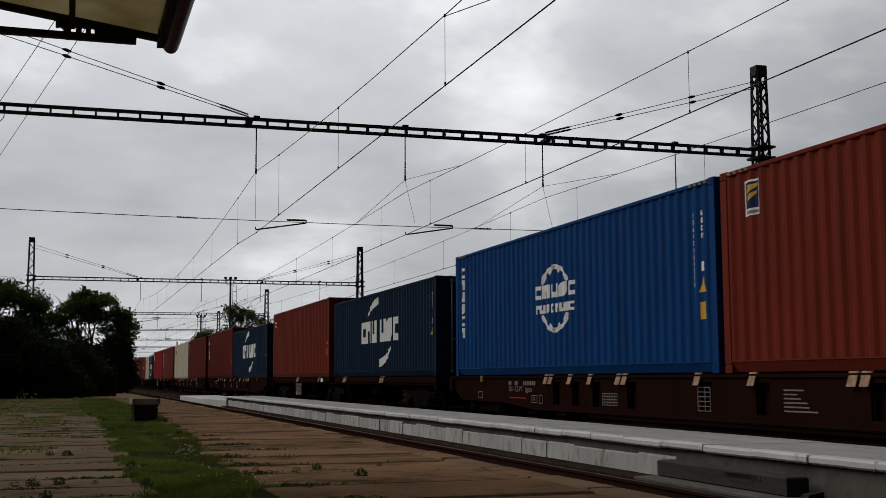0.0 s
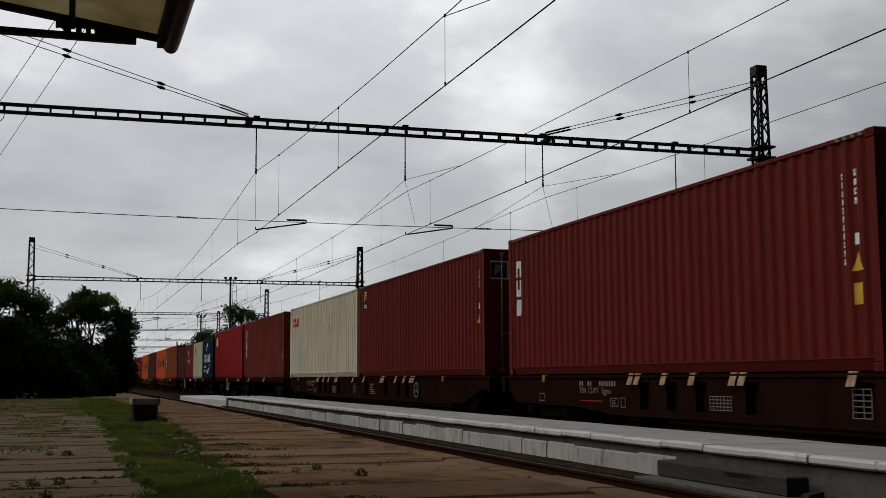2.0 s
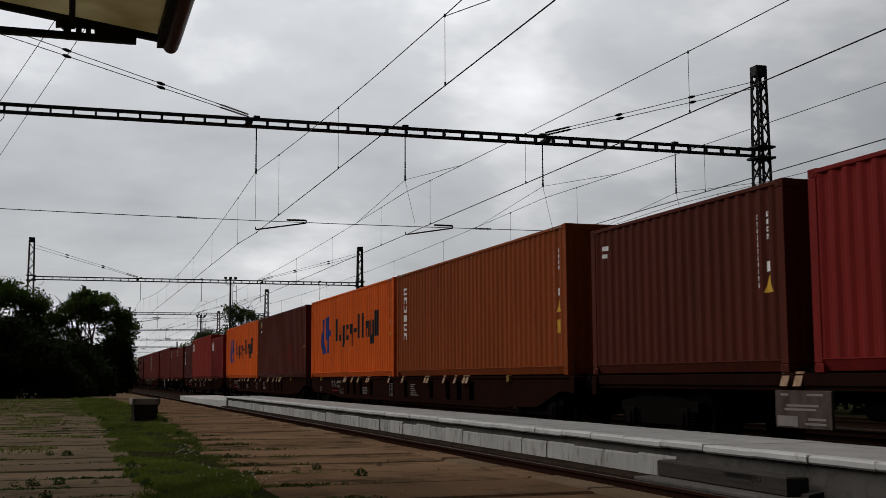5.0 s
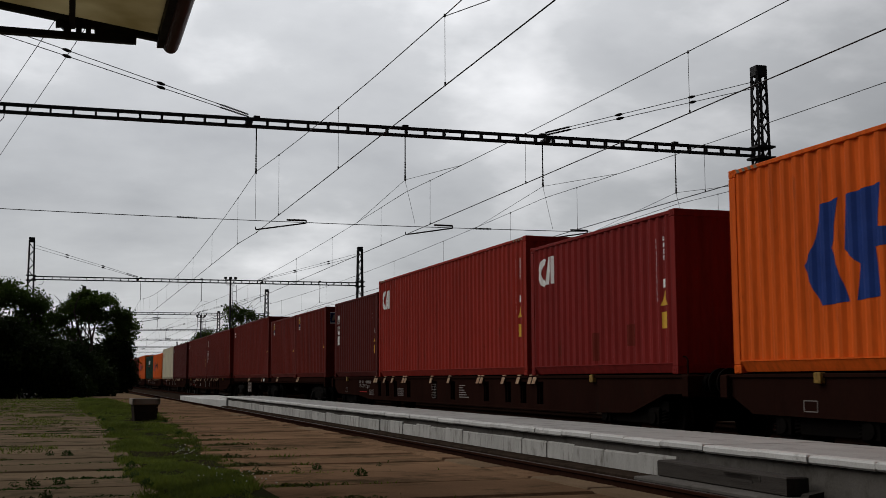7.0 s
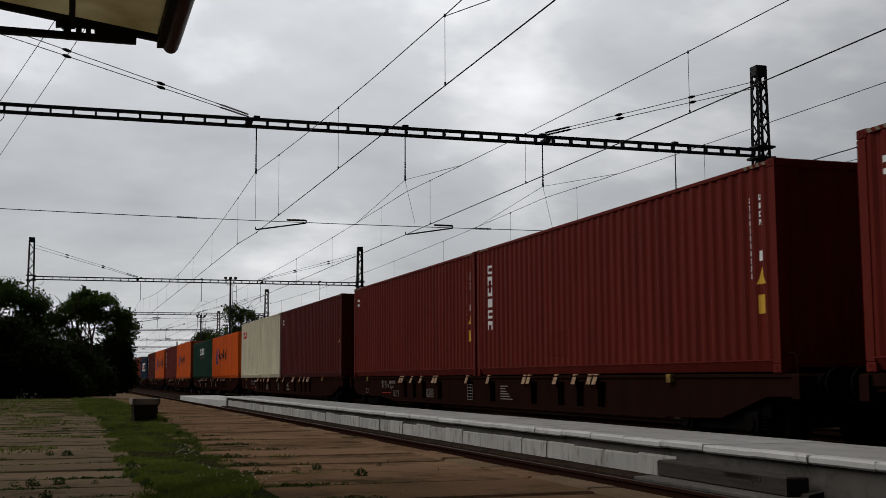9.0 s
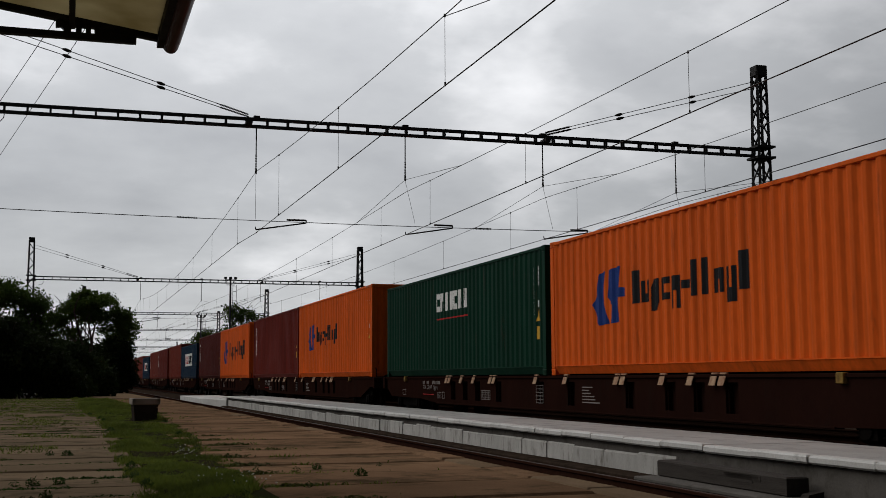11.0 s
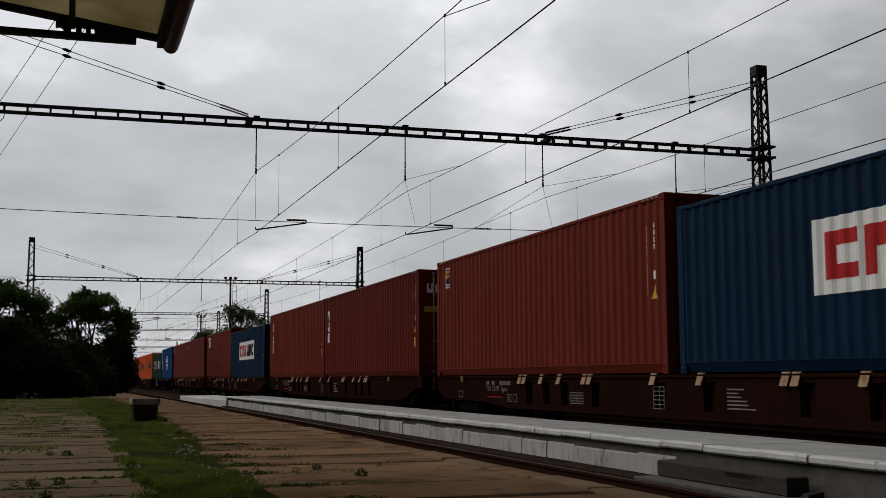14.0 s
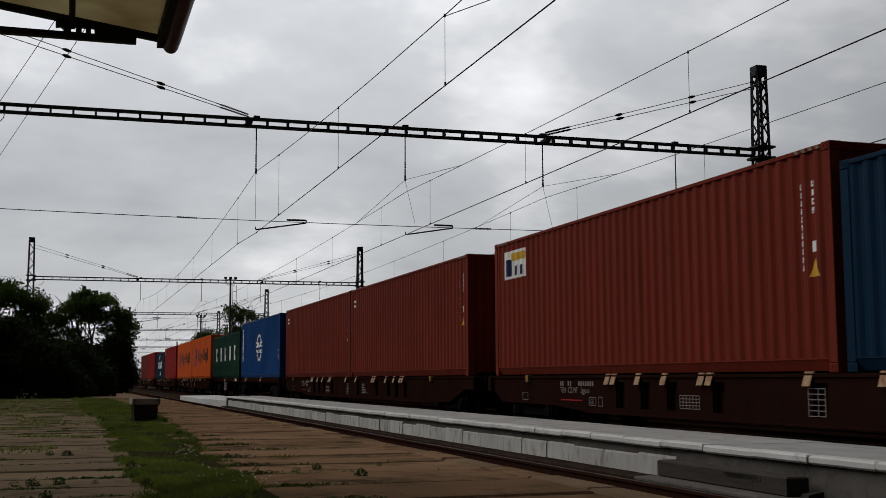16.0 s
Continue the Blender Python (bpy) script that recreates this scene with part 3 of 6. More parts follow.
def row_of(u, v, w, h, n, gap=0.2, slant=0.0, seed=0, wide=None):
    """A row of n blocks."""
    out, cell = [], w / n
    for i in range(n):
        out.append([(a + slant * (b - v) / h, b) for a, b in notched(u + i * cell, v, cell * (1 - gap), h, i + seed)])
    return out


def column_of(u, v, w, h, n, gap=0.3, seed=0):
    """A column of n small blocks that stand one over another."""
    cell = h / n
    return [notched(u, v + h - (i + 1) * cell, w, cell * (1 - gap), i + seed) for i in range(n)]


def hoop(cu, cv, r, w, a0=0, a1=360, n=28, squash=1.0):
    o = [(cu + r * math.cos(radians(a0 + (a1 - a0) * i / n)), cv + squash * r * math.sin(radians(a0 + (a1 - a0) * i / n))) for i in range(n + 1)]
    i_ = [(cu + (r - w) * math.cos(radians(a0 + (a1 - a0) * i / n)), cv + squash * (r - w) * math.sin(radians(a0 + (a1 - a0) * i / n))) for i in range(n + 1)]
    return o + i_[::-1]


def swoosh(cu, cv, r, w, a0, a1, n=14):
    """An arc that swells towards one end."""
    o, q = [], []
    for i in range(n + 1):
        t = i / n
        a = radians(a0 + (a1 - a0) * t)
        k = w * (0.15 + 0.85 * t)
        o.append((cu + (r + k / 2) * math.cos(a), cv + (r + k / 2) * math.sin(a)))
        q.append((cu + (r - k / 2) * math.cos(a), cv + (r - k / 2) * math.sin(a)))
    return o + q[::-1]


def paint_on(c, name, polys, mat, length, proud=0.004):
    """Few shapes: one part each; a worn inscription of many tiny signs: one part."""
    if len(polys) <= 6 and name != "size_code":
        for p in polys:
            part(name, side_marking([p], length, proud), mat, c)
    else:
        tagged(part(name, side_marking(polys, length, proud), mat, c), kind="stuff")


def sweep(u0, v0, u1, v1, u2, v2, w, n=14):
    """A curved stroke from a point to another by way of a third; it swells towards its end."""
    up, lo = [], []
    for i in range(n + 1):
        t = i / n
        p = [(1 - t) ** 2 * q0 + 2 * t * (1 - t) * q1 + t * t * q2 for q0, q1, q2 in ((u0, u1, u2), (v0, v1, v2))]
        d = Vector((2 * (1 - t) * (u1 - u0) + 2 * t * (u2 - u1), 2 * (1 - t) * (v1 - v0) + 2 * t * (v2 - v1))).normalized()
        k = w * (0.12 + 0.88 * min(1, t * 1.3)) / 2
        up.append((p[0] - d.y * k, p[1] + d.x * k))
        lo.append((p[0] + d.y * k, p[1] - d.x * k))
    return up + lo[::-1]


def numbers(c, length, height, tone=WHITE, warn=True, sticker=True):
    """The upright number column, size code and warning signs near the near end of the side wall."""
    u = length - 0.70
    mark = lambda name, polys, mat: paint_on(c, name, polys, mat, length)
    mark("number_column", column_of(u, height * 0.45, 0.056, height * 0.40, 11), tone)
    mark("size_code", column_of(u + 0.24, height * 0.70, 0.056, height * 0.16, 4, seed=2), tone)
    mark("data_plate", [rect(u + 0.22, height * 0.53, 0.11, 0.14)], tone)
    if warn:
        mark("warning_triangle", [[(u + 0.16, height * 0.42), (u + 0.40, height * 0.42), (u + 0.28, height * 0.42 + 0.24)]], YELLOW)
    if sticker:
        mark("yellow_sticker", [rect(u + 0.18, height * 0.28, 0.19, 0.26)], YELLOW)


def marks_for(c, style, length, height):
    mark = lambda name, polys, mat: paint_on(c, name, polys, mat, length)
    mid = length / 2
    if style == "globe":
        cu, cv = mid, height * 0.515
        mark("globe_emblem", [hoop(cu, cv, 0.74, 0.09, 30, 150, squash=0.9), hoop(cu, cv, 0.74, 0.09, 210, 330, squash=0.9),
                              hoop(cu, cv, 0.50, 0.06, 55, 125, squash=1.30), hoop(cu, cv, 0.50, 0.06, 235, 305, squash=1.30), hoop(cu - 0.42, cv + 0.36, 0.20, 0.05, 60, 200), hoop(cu + 0.42, cv - 0.36, 0.20, 0.05, 240, 380)], WHITE)
        mark("large_inscription", row_of(cu - 1.02, cv + 0.02, 2.08, 0.27, 5, 0.14), WHITE)
        mark("small_inscription", row_of(cu - 0.92, cv - 0.27, 1.88, 0.17, 8, 0.22, seed=1), WHITE)
        mark("edge_inscription", column_of(0.36, 0.90, 0.22, 1.72, 6, 0.15), WHITE)
        numbers(c, length, height)
    elif style == "crescent":
        long = length > 8
        cu, cv = (6.28, 1.39) if long else (2.95, 1.36)
        w, h = (4.6, 0.68) if long else (3.4, 0.52)
        mark("large_inscription", row_of(cu - w / 2, cv - h / 2, w * 0.43, h, 3, 0.10) + row_of(cu + w * 0.02, cv - h / 2, w * 0.48, h, 3, 0.10, seed=2), WHITE)
        k = 1.0 if long else 0.9
        mark("crescent_emblem", [sweep(cu + (-1.45 if long else -0.95) * k, 1.80, cu + (-1.25 if long else -0.75) * k, 2.2, cu - (0.15 if long else -0.35) * k, 2.32, 0.22),
                                 sweep(cu + (1.35 if long else 1.2), 0.97, cu + (1.15 if long else 1.0), 0.52, cu + (0.05 if long else -0.25), 0.42, 0.24)], WHITE)
        if not long:
            mark("small_inscription", row_of(0.9, 0.72, 1.5, 0.14, 9, 0.3) + row_of(0.9, 0.46, 1.35, 0.14, 8, 0.3, seed=1), WHITE)
        numbers(c, length, height, sticker=False)
    elif style == "plate":
        cu, cv = 6.15, height * 0.56
        mark("white_panel", [rect(cu - 2.70, cv - 0.48, 5.4, 0.96)], WHITE)
        paint_on(c, "red_inscription", row_of(cu - 2.45, cv - 0.3, 2.35, 0.6, 3, 0.12), RED_MARK, length, 0.008)
        paint_on(c, "black_inscription", row_of(cu + 0.12, cv - 0.3, 2.4, 0.6, 3, 0.12, seed=2), BLACK_MARK, length, 0.008)
        numbers(c, length, height, sticker=False)
    elif style in ("wing", "wing_faded"):
        cu, cv = mid, height * 0.53
        k = 1.0 if style == "wing" else 0.72
        u0 = 1.7 if style == "wing" else 1.9
        e = [[(0.0, 0.42), (0.14, 0.60), (0.26, 1.0), (0.48, 1.03), (0.40, 0.66), (0.36, 0.56), (0.46, 0.30), (0.56, 0.02), (0.22, 0.0), (0.10, 0.22)],
             [(0.56, 1.04), (0.98, 1.08), (0.93, 0.68), (1.12, 0.66), (1.10, 0.50), (0.88, 0.50), (0.93, 0.04), (0.66, 0.02), (0.70, 0.36), (0.52, 0.52)]]
        mark("wing_emblem", [[(u0 + a * 1.62 * k, cv - 0.70 * k + b * 1.28 * k) for a, b in p] for p in e], BLUE_MARK)
        w, h = (6.2, 0.66) if style == "wing" else (3.6, 0.46)
        b0 = 4.2 if style == "wing" else 3.5
        blocks = []
        tall = (1, 0, -1, 0, -1, 2, 1, 1, 0, -1, 1)
        cell = w / 11
        for i, t in enumerate(tall):
            lo, hi = cv - h * 0.42, cv + h * 0.36
            if t == 1:
                hi += h * 0.42
            if t == -1:
                lo -= h * 0.34
            if t == 2:
                lo, hi = cv - 0.06, cv + 0.07
            ww = cell * (0.84 if t != 1 or i in (0, 10) else 0.42)
            blocks.append(notched(b0 + i * cell, lo, ww, hi - lo, i + 1) if t in (0, -1) else rect(b0 + i * cell, lo, ww, hi - lo))
        mark("large_inscription", blocks, BLACK_MARK)
        numbers(c, length, height, sticker=False)
    elif style == "tall_column":
        mark("edge_inscription", column_of(0.68, 1.03, 0.27, 1.5, 6, 0.24), WHITE)
        numbers(c, length, height)
    elif style == "short_column":
        mark("edge_inscription", column_of(0.44, height * 0.43, 0.19, height * 0.42, 3, 0.16, seed=1), WHITE)
        numbers(c, length, height)
    elif style == "corner_block":
        mark("corner_emblem", [hoop(0.66, height * 0.785, 0.26, 0.12, 60, 300, squash=1.1), rect(0.76, height * 0.69, 0.11, 0.54, 0.09), rect(1.03, height * 0.69, 0.10, 0.54)], WHITE)
        numbers(c, length, height)
    elif style == "badge":
        mark("badge", [rect(0.60, height * 0.79 - 0.10, 0.38, 0.50)], WHITE)
        part("badge_field", side_marking([rect(0.625, height * 0.79, 0.33, 0.37)], length, proud=0.006), DARK_MARK, c)
        b0 = height * 0.79
        s = side_marking([[(0.66, b0 + 0.10), (0.71, b0 + 0.10), (0.90, b0 + 0.20), (0.90, b0 + 0.24), (0.74, b0 + 0.20)], [(0.66, b0 + 0.20), (0.72, b0 + 0.22), (0.92, b0 + 0.30), (0.92, b0 + 0.34), (0.72, b0 + 0.33)]], length, proud=0.008)
        part("badge_sign", s, YELLOW, c)
        part("badge_caption", side_marking([rect(0.64, height * 0.79 - 0.075, 0.30, 0.045)], length, proud=0.006), GREY_MARK, c)
        numbers(c, length, height, sticker=False)
    elif style == "picture_badge":
        mark("badge", [rect(0.55, 2.06, 1.25, 0.60)], WHITE)
        part("badge_sign", side_marking([rect(0.62, 2.12, 0.42, 0.36), rect(1.14, 2.12, 0.2, 0.2), rect(1.44, 2.12, 0.2, 0.2)], length, proud=0.008), DARK_MARK, c)
        part("badge_stripe", side_marking([rect(0.95, 2.44, 0.8, 0.16)], length, proud=0.008), YELLOW, c)
        numbers(c, length, height, sticker=False)
    elif style == "red_row":
        mark("large_inscription", row_of(0.55, height * 0.72, 1.3, 0.34, 4, 0.08), RED_MARK)
        numbers(c, length, height, tone=BLACK_MARK, warn=False, sticker=False)
    elif style == "serif_row":
        mark("large_inscription", row_of(4.85, height * 0.63, 2.5, 0.46, 7, 0.3), WHITE)
        mark("red_rule", [rect(4.9, height * 0.55, 2.4, 0.035)], RED_MARK)
        numbers(c, length, height)
    elif style == "wide_letters":
        mark("large_inscription", [p for i in range(5) for p in [notched(1.5 + i * 2.1, height * 0.40, 0.62, 0.82, i)]], WHITE)
        numbers(c, length, height, sticker=False)
    elif style == "tree_emblem":
        cu = length * 0.42
        mark("emblem", [swoosh(cu + 0.1, height * 0.72, 0.24, 0.2, 250, 20), rect(cu - 0.04, height * 0.58, 0.10, 0.34)], WHITE)
        mark("small_inscription", row_of(cu - 0.62, height * 0.46, 1.25, 0.24, 3, 0.3), WHITE)
        numbers(c, length, height, sticker=False)
    else:
        mark("corner_sign", [rect(0.45, height * 0.84, 0.2, 0.08), rect(0.45, height * 0.79, 0.14, 0.07)], WHITE)
        numbers(c, length, height, sticker=(style == "sticker"))


BLUE_MARK = material("blue_marking_paint", (0.015, 0.045, 0.22), 0.6, bump=0.0)
NAMES = {"oxide": "oxide red", "brick": "brick red", "maroon": "dark maroon", "brown": "brown-red", "scarlet": "bright scarlet", "crimson": "dull crimson", "vermilion": "vermilion red", "blue": "bright blue", "navy": "navy blue", "steel": "steel blue",
         "orange": "orange", "rust": "faded rusty orange", "cream": "dirty cream", "green": "dark green"}
WORDS = {"globe": "a white globe emblem", "crescent": "white lettering and crescents", "plate": "a large white sign panel", "wing": "a blue wing emblem", "wing_faded": "faded dark lettering",
         "tall_column": "an upright white inscription", "short_column": "short upright white signs", "corner_block": "a white corner emblem", "badge": "a dark blue and yellow badge", "picture_badge": "a white picture badge",
         "red_row": "small red signs", "serif_row": "a white inscription", "wide_letters": "widely spaced white signs", "tree_emblem": "a small white emblem", "plain": "worn white numbers", "sticker": "a yellow sticker"}


PATCH = material("dull_patch_paint", (0.140, 0.0190, 0.0115), 0.75, spec=0.05, bump=0.02)


def container(length, height, colour, style, doors, patches=()):
    feet = "twenty" if length < 8 else ("forty-five" if length > 13 else "forty")
    c = thing("shipping_container", f"{NAMES[colour]} {feet}-foot corrugated container with {WORDS[style]}", "shipping container", "containers on the freight train")
    k, p = kit(length, height), PAINT[colour]
    put = lambda name, mesh, at: repaint(part(name, mesh, None, c, at=at), p)
    put("side_wall", side_mesh(length, height), pose(0, 0, 0))
    put("side_wall", side_mesh(length, height), pose(0, length, 0, 0, 0, 180))
    put("roof", k["roof"], pose(0, 0, 0))
    part("floor", k["floor"], None, c)
    for x in (-W2 + 0.08, W2 - 0.08):
        put("corner_post", k["corner_post"], pose(x, 0, 0))
        put("corner_post", k["corner_post"], pose(x, length - 0.16, 0))
        for y in (0, length - 0.18):
            for z in (0, height - 0.118):
                put("corner_casting", k["corner_casting"], pose(math.copysign(W2 - 0.09, x), y, z))
    for x in (-W2 + 0.03, W2 - 0.03):
        put("bottom_rail", k["bottom_rail"], pose(x, 0, 0) if x < 0 else pose(x, length, 0, 0, 0, 180))
        put("top_rail", k["top_rail"], pose(x, 0, 0))
    for nm in ("end_sill", "end_header"):
        put(nm, k[nm], pose(0, 0, 0))
        put(nm, k[nm], pose(0, length, 0, 0, 0, 180))
    near_pose, far_pose = pose(0, 0, 0), pose(0, length, 0, 0, 0, 180)
    put("end_wall", end_mesh(height), far_pose if doors else near_pose)
    dp = near_pose if doors else far_pose
    for x in (-0.53, 0.53):
        d = put("door", k["door"], dp @ pose(x, 0, 0))
        for q in (-0.26, 0.26):
            part("locking_bar", k["locking_bar"], None, d, at=pose(q, 0, 0))
        part("door_handle", k["door_handle"], None, d, at=pose(-0.26, 0, 0))
    if height > 2.7:
        for y in (0.2, length - 0.75):
            for q in range(4):
                part("height_stripe", k["height_stripe"], None, c, at=pose(0, y + q * 0.15, 0))
    if doors:
        part("door_plate", k["door_plate"], None, c, at=pose(0.55, 0, height * 0.80))
        part("door_plate", k["door_plate"], None, c, at=pose(0.55, 0, height * 0.50))
        part("door_warning", k["door_warning"], None, c, at=pose(-0.25, 0, height * 0.48))
        if style == "badge":
            part("door_badge", Shape().box(-1.08, -0.62, 0.006, 0.010, height * 0.76, height * 0.76 + 0.42), WHITE, c)
            part("door_badge_field", Shape().box(-1.05, -0.65, 0.001, 0.006, height * 0.76 + 0.03, height * 0.76 + 0.39), DARK_MARK, c)
            part("door_badge_sign", Shape().prism([(-0.99, height * 0.76 + 0.10), (-0.92, height * 0.76 + 0.10), (-0.70, height * 0.76 + 0.33), (-0.94, height * 0.76 + 0.33)], 1, -0.003, 0.001), FADED, c)
        if style == "short_column":
            for q in range(3):
                part("door_sign", Shape().prism([(a, b) for a, b in notched(-0.98 + q * 0.24, height * 0.78, 0.19, 0.26, q + 2)], 1, 0.002, 0.010), WHITE, c)
            part("door_notice", Shape().box(-1.05, -0.65, 0.004, 0.010, height * 0.60, height * 0.60 + 0.16), YELLOW, c, "orange warning notice")
    marks_for(c, style, length, height)
    for u, v, w, h in patches:
        part("repair_patch", side_marking([rect(u, v, w, h)], length, 0.003), PATCH, c, "dull repainted patch")
    return c


HC, ST = 2.896, 2.591
# start of the near end at 0 s, length, height, colour, marking, doors towards the camera
LOAD = [
    (2.83, 12.192, HC, "brick", "badge", False), (15.20, 12.192, HC, "blue", "globe", False),
    (29.04, 12.192, ST, "navy", "crescent", True), (42.13, 12.192, HC, "brick", "sticker", False),
    (56.16, 12.192, ST, "navy", "crescent", True), (68.62, 12.192, HC, "oxide", "short_column", False),
    (82.40, 12.192, HC, "oxide", "badge", True), (94.83, 12.192, HC, "cream", "red_row", False),
    (108.63, 12.192, HC, "brick", "tall_column", True), (121.64, 12.192, HC, "scarlet", "corner_block", False),
    (135.36, 6.058, ST, "navy", "crescent", False), (141.58, 6.058, ST, "cream", "red_row", False),
    (148.08, 6.058, ST, "crimson", "tree_emblem", False), (154.71, 6.058, ST, "brown", "plain", False),
    (161.91, 12.192, HC, "rust", "tall_column", False), (174.46, 12.192, HC, "orange", "wing", False),
    (187.80, 12.192, HC, "brown", "badge", False), (200.33, 12.192, HC, "orange", "wing", False),
    (214.15, 6.058, ST, "crimson", "corner_block", False), (220.46, 12.192, HC, "vermilion", "corner_block", False),
    (232.83, 6.058, ST, "maroon", "short_column", False), (240.46, 6.058, ST, "oxide", "badge", True),
    (246.66, 6.058, ST, "oxide", "badge", False), (253.47, 12.192, HC, "oxide", "plain", False),
    (267.42, 12.192, HC, "oxide", "tall_column", False), (279.77, 12.192, HC, "oxide", "sticker", False),
    (293.89, 12.192, HC, "maroon", "plain", False), (306.40, 12.192, HC, "cream", "red_row", False),
    (319.99, 12.192, ST, "orange", "wing_faded", False), (332.46, 12.192, ST, "green", "serif_row", False),
    (346.51, 12.192, HC, "orange", "wing_faded", False), (358.94, 12.192, HC, "oxide", "tall_column", False),
    (372.71, 12.192, HC, "orange", "wing", True), (385.15, 12.192, HC, "maroon", "short_column", False),
    (399.19, 12.192, ST, "steel", "plate", False), (411.78, 12.192, HC, "brick", "badge", False),
    (425.68, 12.192, HC, "oxide", "short_column", True), (438.10, 12.192, HC, "brick", "tall_column", False),
    (452.01, 12.192, ST, "steel", "plate", False), (464.39, 12.192, HC, "brick", "picture_badge", False),
    (478.46, 12.192, HC, "brick", "plain", False), (490.80, 12.192, HC, "brick", "plain", False),
    (504.59, 12.192, HC, "blue", "globe", False), (517.64, 12.192, ST, "green", "wide_letters", False),
    (531.43, 12.192, HC, "orange", "wing", False), (543.92, 12.192, HC, "orange", "wing", False),
    (557.81, 12.192, HC, "scarlet", "plain", False), (570.40, 12.192, ST, "navy", "crescent", False),
    (584.20, 12.192, HC, "scarlet", "plain", False), (596.79, 12.192, HC, "brick", "plain", False),
]
TRAIN_X, DECK = 10.213, 1.155
MOVING = []
# run from the far end, height, width and height of repainted patches, by the place of the load in the train
PATCHES = {8: ((5.7, 0.95, 0.5, 0.36), (6.3, 2.0, 0.2, 0.2)), 18: ((2.85, 0.25, 0.34, 0.5), (4.25, 0.48, 0.36, 0.36)), 16: ((8.2, 0.7, 0.8, 0.7),), 24: ((4.2, 0.35, 0.9, 0.5),)}
for i, (y0, ln, ht, colour, style, doors) in enumerate(LOAD):
    MOVING.append((container(ln, ht, colour, style, doors, PATCHES.get(i, ())), TRAIN_X, y0, DECK))


# ---- wagons ----
def curve_text(body, size):
    """Lettering from the built-in font as a flat mesh, read along the wagon's side."""
    cu = bpy.data.curves.new("lettering", 'FONT')
    cu.body, cu.size, cu.resolution_u = body, size, 2
    ob = bpy.data.objects.new("lettering", cu)
    me = bpy.data.meshes.new_from_object(ob)
    bpy.data.objects.remove(ob)
    me.materials.append(GREY_MARK)
    return me


ON_SIDE = Matrix(((0, 0, -1, 0), (-1, 0, 0, 0), (0, 1, 0, 0), (0, 0, 0, 1)))
WM = {}


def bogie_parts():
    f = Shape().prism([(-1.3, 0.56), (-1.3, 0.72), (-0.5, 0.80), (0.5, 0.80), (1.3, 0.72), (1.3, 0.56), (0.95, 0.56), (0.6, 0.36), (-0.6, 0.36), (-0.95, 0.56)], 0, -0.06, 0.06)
    WM["side_frame"] = f.mesh("side_frame", UNDER_SHADE)
    WM["bolster"] = Shape().box(-1.0, 1.0, -0.18, 0.18, 0.5, 0.86, 0.03).mesh("bolster", UNDER_SHADE)
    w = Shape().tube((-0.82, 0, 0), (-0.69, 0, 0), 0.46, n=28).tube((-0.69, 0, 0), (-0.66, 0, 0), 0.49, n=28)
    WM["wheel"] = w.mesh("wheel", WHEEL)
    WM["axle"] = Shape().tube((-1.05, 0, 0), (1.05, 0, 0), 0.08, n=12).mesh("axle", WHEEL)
    WM["axle_box"] = Shape().box(-0.09, 0.09, -0.17, 0.17, -0.15, 0.17, 0.04).tube((-0.12, 0, 0), (-0.09, 0, 0), 0.1, n=14).mesh("axle_box", UNDER_SHADE)
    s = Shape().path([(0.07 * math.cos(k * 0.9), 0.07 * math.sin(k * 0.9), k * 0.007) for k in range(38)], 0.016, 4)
    WM["spring"] = s.mesh("spring", UNDER_SHADE)


def bogie(wagon, y):
    b = part("bogie", WM["bolster"], None, wagon, "two-axle bogie, darkened as in shade", at=pose(0, y, 0))
    for x in (-1.0, 1.0):
        part("side_frame", WM["side_frame"], None, b, at=pose(x, 0, 0))
    for a in (-0.9, 0.9):
        part("axle", WM["axle"], None, b, at=pose(0, a, 0.46))
        part("wheel", WM["wheel"], None, b, at=pose(0, a, 0.46))
        part("wheel", WM["wheel"], None, b, at=pose(0, a, 0.46, 0, 0, 180))
        for x in (-1.03, 1.03):
            part("axle_box", WM["axle_box"], None, b, at=pose(x, a, 0.46, 0, 0, 0 if x < 0 else 180))
            for q in (-0.24, 0.24):
                part("spring", WM["spring"], None, b, at=pose(x * 0.98, a + q, 0.36))


SLOTS = [0.75, 3.20, 4.60, 5.50, 6.42]


